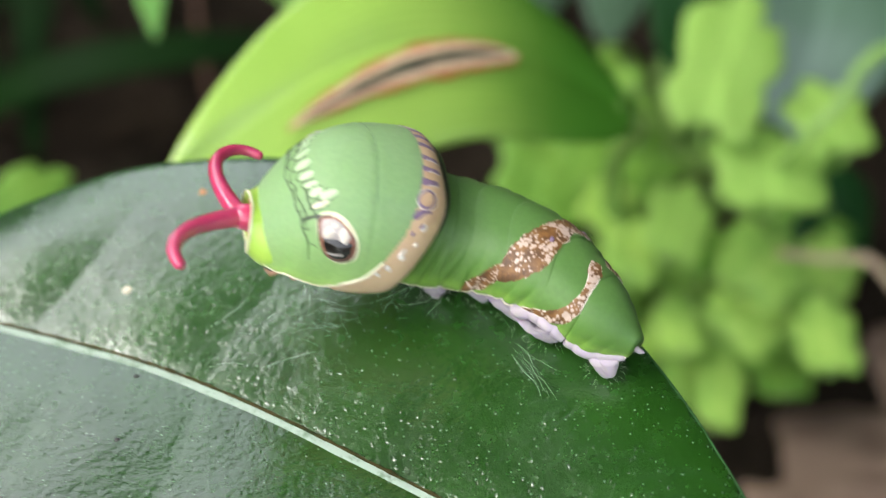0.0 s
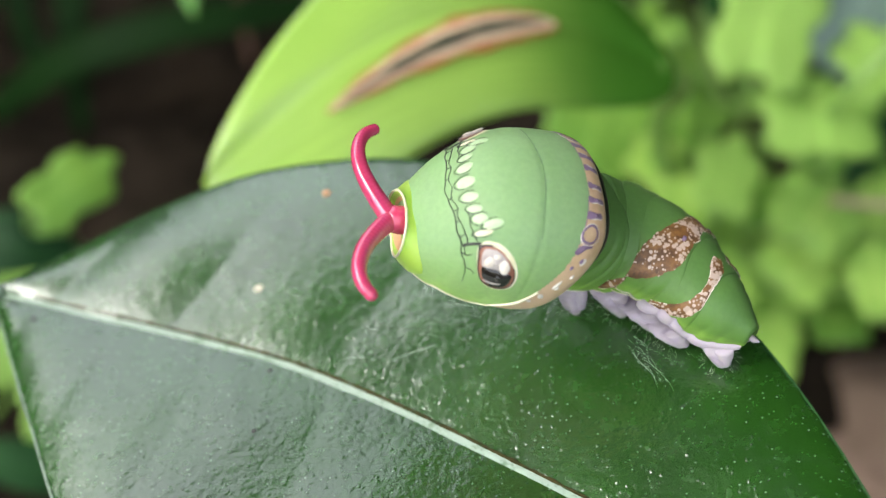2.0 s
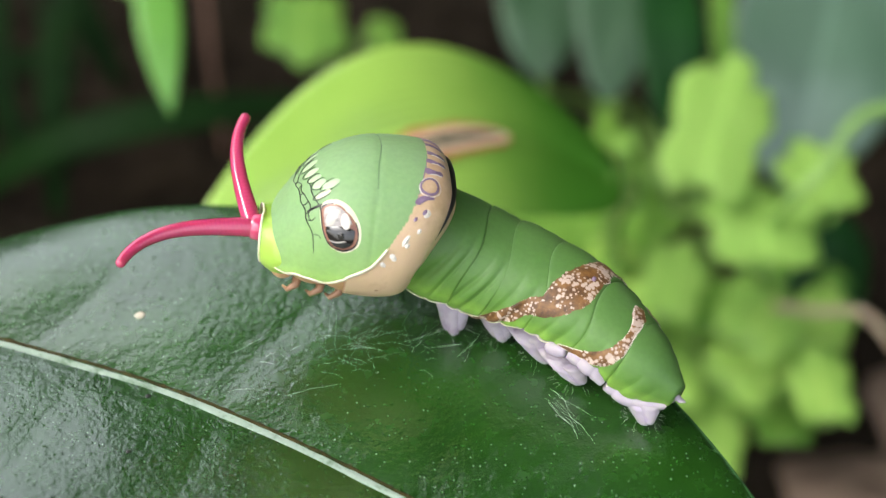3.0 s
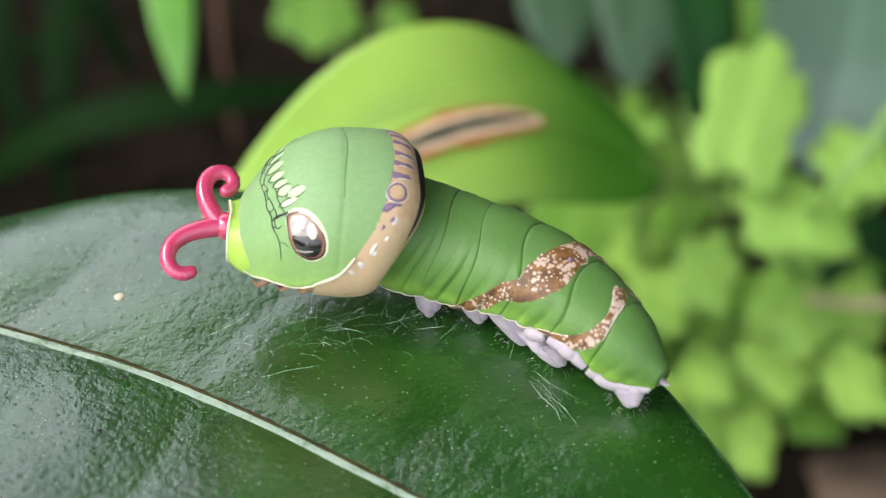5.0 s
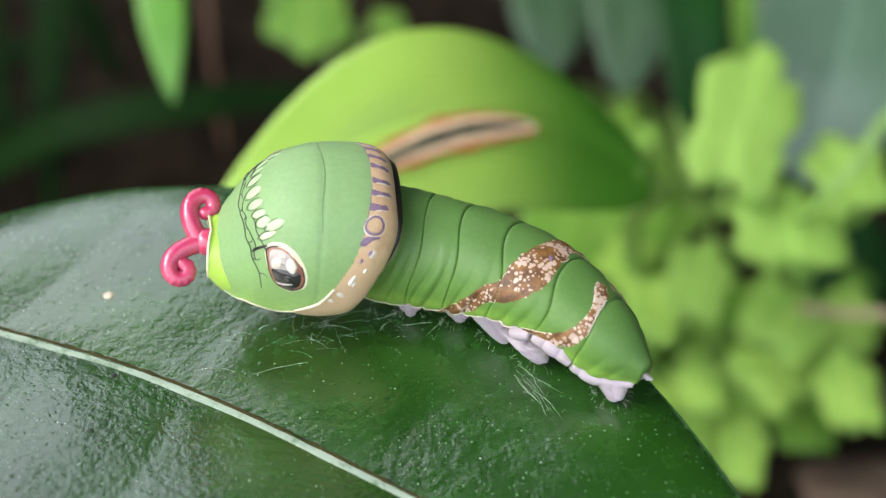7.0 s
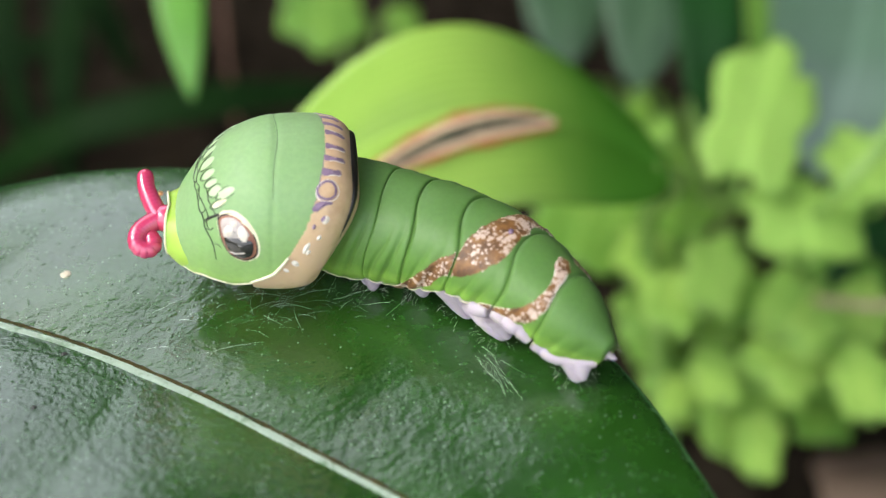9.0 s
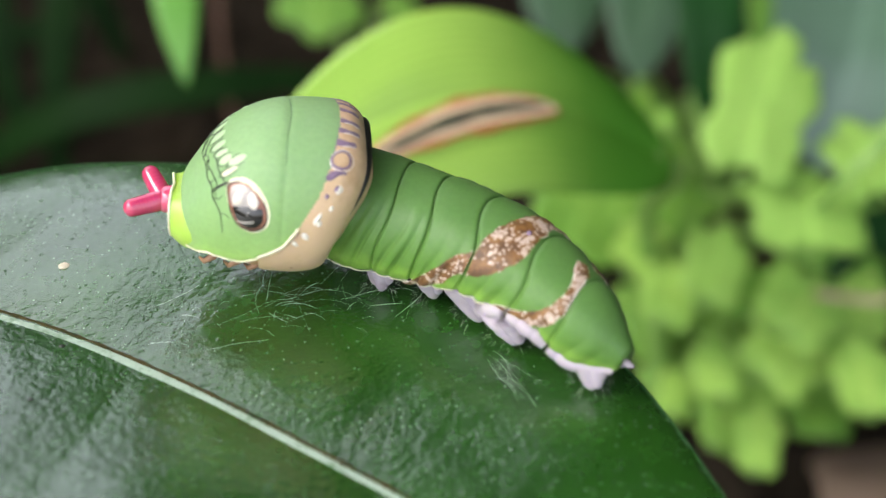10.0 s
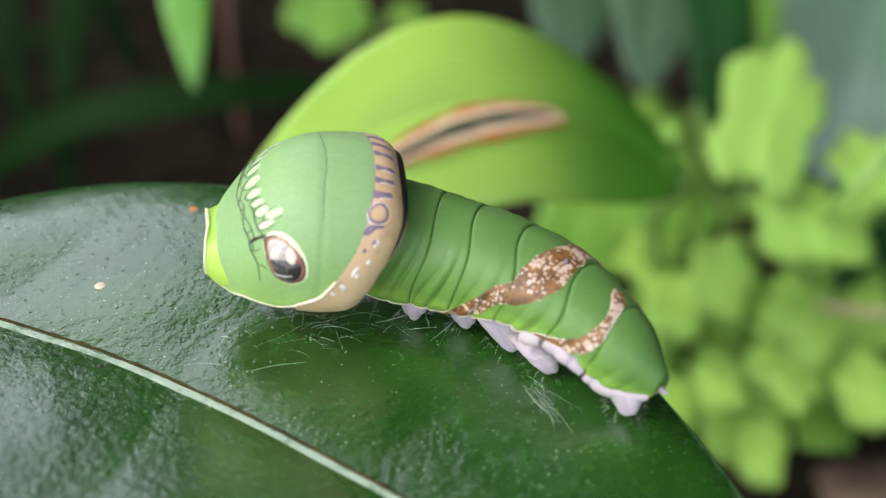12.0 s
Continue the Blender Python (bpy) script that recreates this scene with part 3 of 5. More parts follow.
arum = plant("broad_leaf_plant", (0.055, 0.115, -0.166), "broad glossy bright green leaf with a scorched slit", "plant", [
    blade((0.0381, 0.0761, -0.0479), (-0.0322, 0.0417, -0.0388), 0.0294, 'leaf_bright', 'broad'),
], 0.0022)
plant("lime_leaf_plant", (0.068, 0.145, -0.166), "bushy plant with soft lime green lobed leaves", "plant", [
    blade((0.0595, 0.1069, -0.0770), (0.0724, 0.1366, -0.0602), 0.0212, 'leaf_lime', 'lobed'),
    blade((0.0736, 0.0961, -0.0867), (0.0746, 0.1174, -0.0800), 0.0258, 'leaf_lime', 'lobed'),
    blade((0.0893, 0.1062, -0.0809), (0.0847, 0.1267, -0.0752), 0.0167, 'leaf_lime', 'lobed'),
    blade((0.0513, 0.0876, -0.0922), (0.0587, 0.1072, -0.0875), 0.0136, 'leaf_lime', 'lobed'),
    blade((0.0447, 0.0927, -0.1016), (0.0510, 0.1099, -0.0998), 0.0126, 'leaf_soft', 'lobed'),
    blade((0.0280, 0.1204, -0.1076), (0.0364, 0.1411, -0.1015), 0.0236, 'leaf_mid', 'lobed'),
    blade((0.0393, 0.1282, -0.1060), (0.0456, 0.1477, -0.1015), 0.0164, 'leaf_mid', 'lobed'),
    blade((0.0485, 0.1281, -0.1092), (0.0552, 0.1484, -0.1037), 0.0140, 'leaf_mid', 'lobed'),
    blade((0.0409, 0.1142, -0.1071), (0.0517, 0.1298, -0.1073), 0.0146, 'leaf_soft', 'lobed'),
    blade((0.0698, 0.0945, -0.1073), (0.0827, 0.1116, -0.1056), 0.0190, 'leaf_soft', 'lobed'),
    blade((0.0681, 0.0930, -0.1199), (0.0811, 0.1101, -0.1183), 0.0189, 'leaf_soft', 'lobed'),
    blade((0.0876, 0.0800, -0.1168), (0.0871, 0.0995, -0.1122), 0.0141, 'leaf_soft', 'lobed'),
    blade((0.0570, 0.0839, -0.1152), (0.0570, 0.1012, -0.1134), 0.0102, 'leaf_soft', 'lobed'),
    blade((0.0559, 0.0797, -0.1249), (0.0628, 0.0945, -0.1259), 0.0104, 'leaf_soft', 'lobed'),
    blade((0.0633, 0.0728, -0.1254), (0.0681, 0.0911, -0.1222), 0.0107, 'leaf_soft', 'lobed'),
    blade((0.0486, 0.0888, -0.1249), (0.0539, 0.1037, -0.1259), 0.0085, 'leaf_soft', 'lobed'),
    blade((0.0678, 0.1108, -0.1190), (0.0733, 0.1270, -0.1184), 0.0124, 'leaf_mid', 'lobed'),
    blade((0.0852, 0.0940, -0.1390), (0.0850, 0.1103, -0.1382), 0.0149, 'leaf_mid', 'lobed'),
    blade((0.0922, 0.1048, -0.1183), (0.0988, 0.1232, -0.1151), 0.0134, 'leaf_soft', 'lobed'),
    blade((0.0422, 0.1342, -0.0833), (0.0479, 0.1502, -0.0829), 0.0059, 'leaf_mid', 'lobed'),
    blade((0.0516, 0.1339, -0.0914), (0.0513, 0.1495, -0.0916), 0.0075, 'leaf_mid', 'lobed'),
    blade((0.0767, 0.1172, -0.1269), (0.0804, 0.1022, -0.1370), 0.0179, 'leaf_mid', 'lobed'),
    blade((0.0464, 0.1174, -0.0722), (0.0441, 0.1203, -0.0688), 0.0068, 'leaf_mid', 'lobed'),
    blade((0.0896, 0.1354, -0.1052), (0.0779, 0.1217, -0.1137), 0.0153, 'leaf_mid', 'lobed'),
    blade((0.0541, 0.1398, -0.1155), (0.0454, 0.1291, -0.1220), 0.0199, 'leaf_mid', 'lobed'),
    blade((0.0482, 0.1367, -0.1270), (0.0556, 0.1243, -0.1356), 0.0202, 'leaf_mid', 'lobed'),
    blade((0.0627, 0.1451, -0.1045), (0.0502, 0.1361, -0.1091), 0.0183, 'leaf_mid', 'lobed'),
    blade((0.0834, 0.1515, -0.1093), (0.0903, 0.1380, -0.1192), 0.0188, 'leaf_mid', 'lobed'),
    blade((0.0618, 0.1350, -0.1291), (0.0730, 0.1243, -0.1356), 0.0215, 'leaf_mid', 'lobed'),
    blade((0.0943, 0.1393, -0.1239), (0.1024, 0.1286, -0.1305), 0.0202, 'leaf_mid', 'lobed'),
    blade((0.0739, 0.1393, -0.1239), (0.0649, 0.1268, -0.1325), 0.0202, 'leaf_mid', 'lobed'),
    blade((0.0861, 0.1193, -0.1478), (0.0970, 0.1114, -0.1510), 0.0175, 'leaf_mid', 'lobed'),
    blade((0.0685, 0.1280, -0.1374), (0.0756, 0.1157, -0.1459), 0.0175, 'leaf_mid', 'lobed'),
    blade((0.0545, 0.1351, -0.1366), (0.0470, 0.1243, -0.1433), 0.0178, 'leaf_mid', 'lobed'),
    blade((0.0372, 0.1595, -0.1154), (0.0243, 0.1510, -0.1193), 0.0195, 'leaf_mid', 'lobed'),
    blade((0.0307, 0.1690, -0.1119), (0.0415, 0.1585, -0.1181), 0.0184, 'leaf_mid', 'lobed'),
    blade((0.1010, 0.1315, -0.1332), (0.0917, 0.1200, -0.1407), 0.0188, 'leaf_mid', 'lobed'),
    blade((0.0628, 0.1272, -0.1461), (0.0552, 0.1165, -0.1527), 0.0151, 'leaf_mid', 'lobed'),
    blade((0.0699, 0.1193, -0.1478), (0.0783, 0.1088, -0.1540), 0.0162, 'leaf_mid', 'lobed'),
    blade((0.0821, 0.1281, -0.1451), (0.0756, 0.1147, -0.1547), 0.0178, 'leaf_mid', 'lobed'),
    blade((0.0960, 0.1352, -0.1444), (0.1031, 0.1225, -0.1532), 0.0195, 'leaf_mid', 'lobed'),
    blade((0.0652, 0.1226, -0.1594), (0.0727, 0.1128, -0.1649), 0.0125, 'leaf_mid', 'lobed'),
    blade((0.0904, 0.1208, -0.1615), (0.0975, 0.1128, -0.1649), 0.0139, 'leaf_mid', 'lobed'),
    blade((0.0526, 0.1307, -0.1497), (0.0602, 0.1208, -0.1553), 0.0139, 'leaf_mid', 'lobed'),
], 0.0009)
plant("hanging_leaf_plant", (-0.26, 0.22, -0.166), "plant with a narrow pointed green leaf hanging down", "plant", [
    blade((-0.0555, 0.1554, -0.0456), (-0.0506, 0.1280, -0.0674), 0.0098, 'leaf_fresh', 'lance'),
], 0.0012, "stem", 0.75)
plant("grass_clump", (-0.125, 0.25, -0.166), "clump of long arching grass blades, their green darkened for shade", "grass", [
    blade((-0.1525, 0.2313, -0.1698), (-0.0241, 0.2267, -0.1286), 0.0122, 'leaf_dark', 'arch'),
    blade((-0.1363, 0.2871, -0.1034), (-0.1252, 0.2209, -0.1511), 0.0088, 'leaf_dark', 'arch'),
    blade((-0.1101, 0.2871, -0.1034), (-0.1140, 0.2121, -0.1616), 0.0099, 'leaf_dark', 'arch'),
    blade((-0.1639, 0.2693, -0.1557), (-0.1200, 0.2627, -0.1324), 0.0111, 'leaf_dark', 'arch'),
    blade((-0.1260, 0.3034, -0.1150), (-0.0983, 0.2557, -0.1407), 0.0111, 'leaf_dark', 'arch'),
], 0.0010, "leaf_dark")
plant("round_leaf_plant", (-0.03, 0.27, -0.166), "small plant with rounded mid green leaves", "plant", [
    blade((-0.0346, 0.2538, -0.1041), (-0.0345, 0.2294, -0.1177), 0.0259, 'leaf_mid', 'lobed'),
    blade((-0.0104, 0.2607, -0.1192), (-0.0120, 0.2493, -0.1250), 0.0116, 'leaf_mid', 'lobed'),
], 0.0010)
plant("large_leaf_plant", (0.085, 0.215, -0.166), "plant with large bluish and deep green leaves, one in place of a shadowed gap", "plant", [
    blade((0.0498, 0.1748, -0.0972), (0.0560, 0.2253, -0.0681), 0.0217, 'leaf_blue', 'oval'),
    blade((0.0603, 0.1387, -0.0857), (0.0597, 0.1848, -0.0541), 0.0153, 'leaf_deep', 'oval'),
    blade((0.0977, 0.1675, -0.1214), (0.1226, 0.2433, -0.0778), 0.0499, 'leaf_pale', 'oval'),
    blade((0.0367, 0.2214, -0.1195), (0.0370, 0.2683, -0.0946), 0.0251, 'leaf_blue', 'oval'),
    blade((0.0780, 0.1698, -0.0876), (0.0803, 0.2130, -0.0672), 0.0062, 'leaf_mid', 'lance'),
    # dark blade put in for a gap that is only in shadow
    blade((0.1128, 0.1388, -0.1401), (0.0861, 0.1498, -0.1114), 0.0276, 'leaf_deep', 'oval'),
], 0.0018)
plant("low_plant", (-0.095, 0.10, -0.166), "low plant with small green leaves in shade", "plant", [
    blade((-0.0801, 0.0850, -0.0820), (-0.0649, 0.1013, -0.0800), 0.0130, 'leaf_mid', 'lobed'),
    blade((-0.0813, 0.0615, -0.0775), (-0.0659, 0.0702, -0.0835), 0.0050, 'leaf_lime', 'lance'),
    blade((-0.0866, 0.0663, -0.0940), (-0.0800, 0.0636, -0.1043), 0.0126, 'leaf_lime', 'lobed'),
    blade((-0.0835, 0.0765, -0.1124), (-0.0801, 0.0616, -0.1281), 0.0124, 'leaf_lime', 'lobed'),
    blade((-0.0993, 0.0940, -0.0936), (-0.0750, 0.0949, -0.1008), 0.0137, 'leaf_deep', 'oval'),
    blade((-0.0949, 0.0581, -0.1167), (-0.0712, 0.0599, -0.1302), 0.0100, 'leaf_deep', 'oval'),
], 0.0009)


def slit_patch():
    """The scorched slit on the broad leaf: a rusty rim, pale dead tissue and a dark torn middle, lying on the blade."""
    root = arum.location
    base, tip = Vector((0.0381, 0.0761, -0.0479)) - root, Vector((-0.0322, 0.0417, -0.0388)) - root
    along = tip - base
    d = along.normalized()
    face = Vector((0.08, -0.62, 0.78))
    face = (face - d * face.dot(d)).normalized()
    side = d.cross(face)
    length, width = along.length, 0.0294

    def on_leaf(s, v):
        w = max(math.sin(math.pi * s ** 0.78) ** 0.6, 0.02) * width / 2
        lift = 0.16 * w * abs(v) - 0.20 * w * v * v + 0.10 * length * math.sin(math.pi * s)
        return base + d * (length * s) + side * (v * w + 0.165 * length * math.sin(math.pi * s)) + face * lift

    a, b = SLIT
    for name, grow, off, material, label in (("scorched_edge", 1.0, 0.0007, "dead_rim", "rusty brown scorched edge"), ("dead_tissue", 0.66, 0.0010, "dead", "pale dead leaf tissue"),
                                             ("torn_slit", 0.30, 0.0013, "dead_dark", "dark torn slit")):
        verts, rows, cols = [], 40, 7
        for i in range(rows):
            u = i / (rows - 1)
            u2 = 0.5 + (u - 0.5) * (0.86 + 0.14 * grow if grow < 0.5 else 0.93 + 0.07 * grow)
            s, v = a[0] + (b[0] - a[0]) * u2, a[1] + (b[1] - a[1]) * u2
            h = SLIT_WIDTH * grow * (math.sin(math.pi * u ** 0.8) ** 0.6) * (1 + 0.22 * noise.noise((u * 9, grow * 3, 2.0)))
            for j in range(cols):
                q = 2 * j / (cols - 1) - 1
                verts.append(on_leaf(s + 0.10 * h * q, v + h * q) + face * off)
        mesh_object(name, verts, grid_faces(rows, cols), material, arum, label)


SLIT = ((0.275, -0.05), (0.775, -0.43))
SLIT_WIDTH = 0.19
slit_patch()


def loose_bits():
    tw = new("dry_twig")
    tw.location = (0.125, 0.09, -0.166)
    pts = [Vector(p) - tw.location for p in ((0.125, 0.09, -0.17), (0.112, 0.094, -0.125), (0.0986, 0.0989, -0.1040), (0.0885, 0.102, -0.1045), (0.0790, 0.1055, -0.1058))]
    tube("stalk", [catmull(pts, k / 16) for k in range(17)], [0.0013 - 0.0005 * k / 16 for k in range(17)], "twig", tw)
    tagged(tw, "pale dry bent twig among the leaves", "twig")
    st = new("bare_stem")
    st.location = (0.14, 0.11, -0.166)
    pts = [Vector(p) - st.location for p in ((0.1400, 0.1100, -0.1700), (0.1420, 0.1050, -0.0600), (0.0963, 0.1127, -0.0591), (0.0842, 0.1053, -0.0679), (0.0779, 0.1034, -0.0749), (0.0752, 0.1069, -0.0848))]
    tube("stalk", [catmull(pts, k / 16) for k in range(17)], 0.0013, "stem", st)
    tagged(st, "thick green bare stem leaning over the leaves", "stem")
    br = new("brown_stem")
    br.location = (-0.066, 0.25, -0.166)
    pts = [Vector(p) - br.location for p in ((-0.066, 0.25, -0.17), (-0.0676, 0.2557, -0.1407), (-0.0703, 0.2766, -0.1058), (-0.073, 0.29, -0.07))]
    tube("stalk", [catmull(pts, k / 12) for k in range(13)], 0.0012, "stem_brown", br)
    tagged(br, "thin upright brown stem", "stem")


loose_bits()


def lit_soil_clod(place, size, seed):
    """A low flat clod of pale earth, added where the soil is only better lit."""
    verts = []
    for i in range(16):
        a = math.pi * 0.5 * i / 15
        for j in range(36):
            b = 2 * math.pi * j / 36
            k = 1 + 0.28 * noise.noise((math.cos(b) * 1.3 + seed, math.sin(b) * 1.3, 0.5)) + 0.10 * noise.noise((math.cos(b) * 4, math.sin(b) * 4 + seed, a * 2))
            verts.append((size[0] * k * math.cos(b) * math.cos(a), size[1] * k * math.sin(b) * math.cos(a), size[2] * (math.sin(a) + 0.12 * noise.noise((b * 2, a * 5, seed))) - 0.012))
    ob = mesh_object("lit_soil_piece", verts, grid_faces(16, 36, True), "litter")
    ob.location = place
    return tagged(ob, "flat pale brown clod, added in place of lit soil", "earth clod", "dry clods on the soil")


lit_soil_clod((0.115, 0.082, -0.163), (0.050, 0.040, 0.016), 1.0)
lit_soil_clod((0.072, 0.066, -0.164), (0.036, 0.026, 0.014), 4.0)
lit_soil_clod((0.150, 0.120, -0.164), (0.045, 0.036, 0.015), 7.0)

# ---- the citrus leaf that carries the caterpillar; millimetres on the leaf's own plane ----
PERCH = Vector((0.0, -0.012, 0.0))
MIDRIB = [(-60, 9.0), (-50, 5), (-39, 0.8), (-27, -4.2), (-16, -10.2), (-5, -17.3), (5, -24), (15, -31), (28, -38.5)]
UPPER = [(-60, 10.5), (-53, 13.6), (-41, 18.6), (-29, 21), (-13, 18.8), (2, 9.8), (12.8, -0.5), (20.6, -14), (28.5, -37.5)]
LOWER = [(-60, 8), (-56.5, 3.5), (-50.5, -5.5), (-42.5, -17), (-31, -28), (-17, -37), (-1, -42), (14, -42.8), (28, -39.5)]


def vein_phase(s, v):
    """A whole number on each side vein; veins slant towards the tip."""
    return (s - 0.15 * v - 0.425) * 5.6 if v >= 0 else (s + 0.10 * v - 0.31) * 7.5


def leaf_place(s, v):
    """A place on the leaf: s along the midrib, v from -1 (near margin) over the midrib to 1."""
    m = catmull([(*p, 0) for p in MIDRIB], s)
    e = catmull([(*p, 0) for p in (UPPER if v > 0 else LOWER)], s)
    a = abs(v)
    p = m.lerp(e, a)
    wide = (e - m).length
    z = -0.03 * math.exp(-(a * wide / 1.3) ** 2)
    z += (0.35 if v > 0 else 0.2) * math.sin(math.pi * a) - 1.2 * a ** 5
    if v < 0:
        rise = 0.28 * a * wide
        z += rise
        p.y -= 1.0 * rise
    # the skin swells between the side veins
    z += (0.30 if v > 0 else 0.20) * (abs(math.sin(math.pi * vein_phase(s, v))) ** 0.8 - 0.6) * math.sin(math.pi * min(a * 1.02, 1.0)) ** 0.6 + 0.30 * noise.noise((p.x * 0.09, p.y * 0.09, 4.0)) * math.sin(math.pi * a)
    return Vector((p.x, p.y, z)) * 0.001


def citrus_leaf():
    rows, cols = 190, 121
    verts, uvs = [], []
    for i in range(rows):
        for j in range(cols):
            v = 2 * j / (cols - 1) - 1
            v = math.copysign(abs(v) ** 1.15, v)
            s = i / (rows - 1)
            p = leaf_place(s, v)
            if abs(v) > 0.98:
                p += Vector((0.00012 * math.sin(i * 1.7), 0.00012 * math.sin(i * 2.3 + 1), 0))
            verts.append(p)
            uvs.append((v, vein_phase(s, v) + 20))
    holder = new("citrus_leaf")
    holder.location = PERCH
    tagged(holder, "large dark green glossy citrus leaf with pale midrib", "leaf")
    ob = mesh_object("leaf_blade", verts, grid_faces(rows, cols, False, True), "citrus", holder, "", uvs)
    mod = ob.modifiers.new("thickness", 'SOLIDIFY')
    mod.thickness = 0.0004
    n = 320
    rib = []
    for k in range(n):
        s = 0.005 + 0.985 * k / (n - 1)
        half = 0.62 * (1 - 0.5 * s) * (1 + 0.14 * noise.noise((s * 60, 1.0, 2.0)) + 0.14 * noise.noise((s * 210, 1.0, 6.0)))
        a, b = leaf_place(s, 0.0), catmull([(*p, 0) for p in MIDRIB], min(s + 0.01, 1)) - catmull([(*p, 0) for p in MIDRIB], max(s - 0.01, 0))
        cross = Vector((-b.y, b.x, 0)).normalized()
        for q in (-1.0, -0.5, 0.0, 0.5, 1.0):
            rib.append(a + cross * (q * half * 0.001 - 0.00012) + Vector((0, 0, 0.00010 - 0.00008 * q * q)))
    mesh_object("midrib", rib, grid_faces(n, 5, False, True), "rib", holder, "pale green raised midrib")
    crease = []
    for k in range(n):
        s = 0.005 + 0.985 * k / (n - 1)
        a, b = leaf_place(s, 0.0), catmull([(*p, 0) for p in MIDRIB], min(s + 0.01, 1)) - catmull([(*p, 0) for p in MIDRIB], max(s - 0.01, 0))
        cross = Vector((-b.y, b.x, 0)).normalized()
        off = 0.00066 * (1 - 0.5 * s) * (1 + 0.10 * noise.noise((s * 90, 4.0, 1.0)))
        crease.append((a + cross * (off) + Vector((0, 0, 0.00002))))
    tube("crease", crease, [0.00017 * (1 - 0.3 * k / n) * (1 + 0.8 * noise.noise((k * 0.23, 0.0, 7.0)) + 0.3 * noise.noise((k * 0.9, 0.0, 3.0))) for k in range(n)], "rib_dark", holder, "thin brown crease beside the midrib", 6)
    for edge, name in ((1.0, "leaf_margin"), (-1.0, "leaf_margin")):
        pts = [leaf_place(0.01 + 0.98 * k / 90, edge) for k in range(91)]
        tube(name, pts, 0.00012, "leaf_deep" if edge > 0 else "rib", holder, "thin leaf edge", 6)
    # stalk with its narrow wings
    pts = [Vector(p) * 0.001 for p in ((-59, 8.8, 0), (-66, 10.5, 0.8), (-76, 12, 0.0), (-90, 12, -6), (-105, 8, -20))]
    tube("stalk", [catmull(pts, k / 14) for k in range(15)], [0.0009 + 0.0005 * k / 14 for k in range(15)], "rib", holder)
    wing = []
    for k in range(16):
        u = k / 15
        c = catmull(pts, u * 0.62)
        h = 0.0016 * math.sin(math.pi * (0.05 + 0.9 * u)) ** 0.7
        for q in (-1, -0.4, 0.4, 1):
            wing.append(c + Vector((0.1 * q * h, q * h, -0.0002 + 0.0006 * abs(q))))
    mesh_object("stalk_wing", wing, grid_faces(16, 4, False, True), "citrus", holder)
    # specks stuck on the skin
    for s, v, r, material, label in ((0.3559, 0.320, 0.00042, "speck", "pale speck"), (0.3784, -0.050, 0.00022, "black", "dark speck"), (0.4211, 0.810, 0.00035, "orange", "orange speck"), (0.11, -0.45, 0.00032, "black", "dark speck"), (0.42, -0.30, 0.0002, "black", "dark speck")):
        c = leaf_place(s, v)
        verts = []
        for i in range(5):
            a = i / 4 * math.pi * 0.5
            for j in range(10):
                b = j / 10 * 2 * math.pi
                k = r * (1 + 0.25 * noise.noise((b, r * 5000, 0)))
                verts.append(c + Vector((k * 1.2 * math.cos(b) * math.cos(a), k * math.sin(b) * math.cos(a), 0.00003 + 0.4 * r * math.sin(a))))
        mesh_object("speck", verts, grid_faces(5, 10, True), material, holder, label)
    # silk laid over the skin, a mat ahead of the prolegs and a fan behind them
    rnd = random.Random(5)
    runs = []
    for k in range(72):
        if k < 58:
            x, y = rnd.gauss(-9.5, 5.0), rnd.gauss(-1.2, 1.5)
            ang, ln, bend = rnd.gauss(0.1, 0.8), rnd.uniform(0.8, 5.0), rnd.uniform(-1.0, 1.0)
        else:
            x, y = rnd.gauss(7.2, 0.8), rnd.gauss(-7.6, 0.9)
            ang, ln, bend = rnd.gauss(-1.15, 0.30), rnd.uniform(1.2, 4.5), rnd.uniform(-0.9, 0.9)
        px, py, pts = x, y, []
        lift = rnd.uniform(0.05, 0.35)
        for i in range(9):
            f = i / 8
            pts.append(Vector((px, py, 0.42 + lift * math.sin(math.pi * f))) * 0.001)
            a = ang + bend * (f - 0.5) + rnd.uniform(-0.12, 0.12)
            px, py = px + math.cos(a) * ln / 8, py + math.sin(a) * ln / 8
        r = 0.000003 + 0.000008 * rnd.random() ** 2
        runs.append((pts, [r * (0.35 + 0.65 * math.sin(math.pi * (0.1 + 0.8 * i / 8))) for i in range(9)]))
    tagged(many_tubes("silk_threads", runs, "silk", holder, "fine white silk threads", 4), kind="stuff")
    return holder


leaf = citrus_leaf()


# ---- the caterpillar; its own space starts at the leaf under it ----
# thorax profile, millimetres: distance ahead of the neck, top, bottom, half width
THORAX = [(-0.6, 10.4, 2.2, 5.3), (0.0, 12.0, 1.6, 6.5), (0.8, 12.9, 1.1, 7.1), (2.2, 13.4, 0.8, 7.5), (4.5, 13.6, 0.7, 7.6),
          (7.0, 13.5, 0.8, 7.45), (9.5, 12.65, 1.0, 6.8), (11.7, 11.0, 1.3, 5.75), (13.4, 8.8, 1.8, 4.5), (14.4, 7.2, 2.4, 3.3), (14.8, 5.6, 3.4, 2.0)]


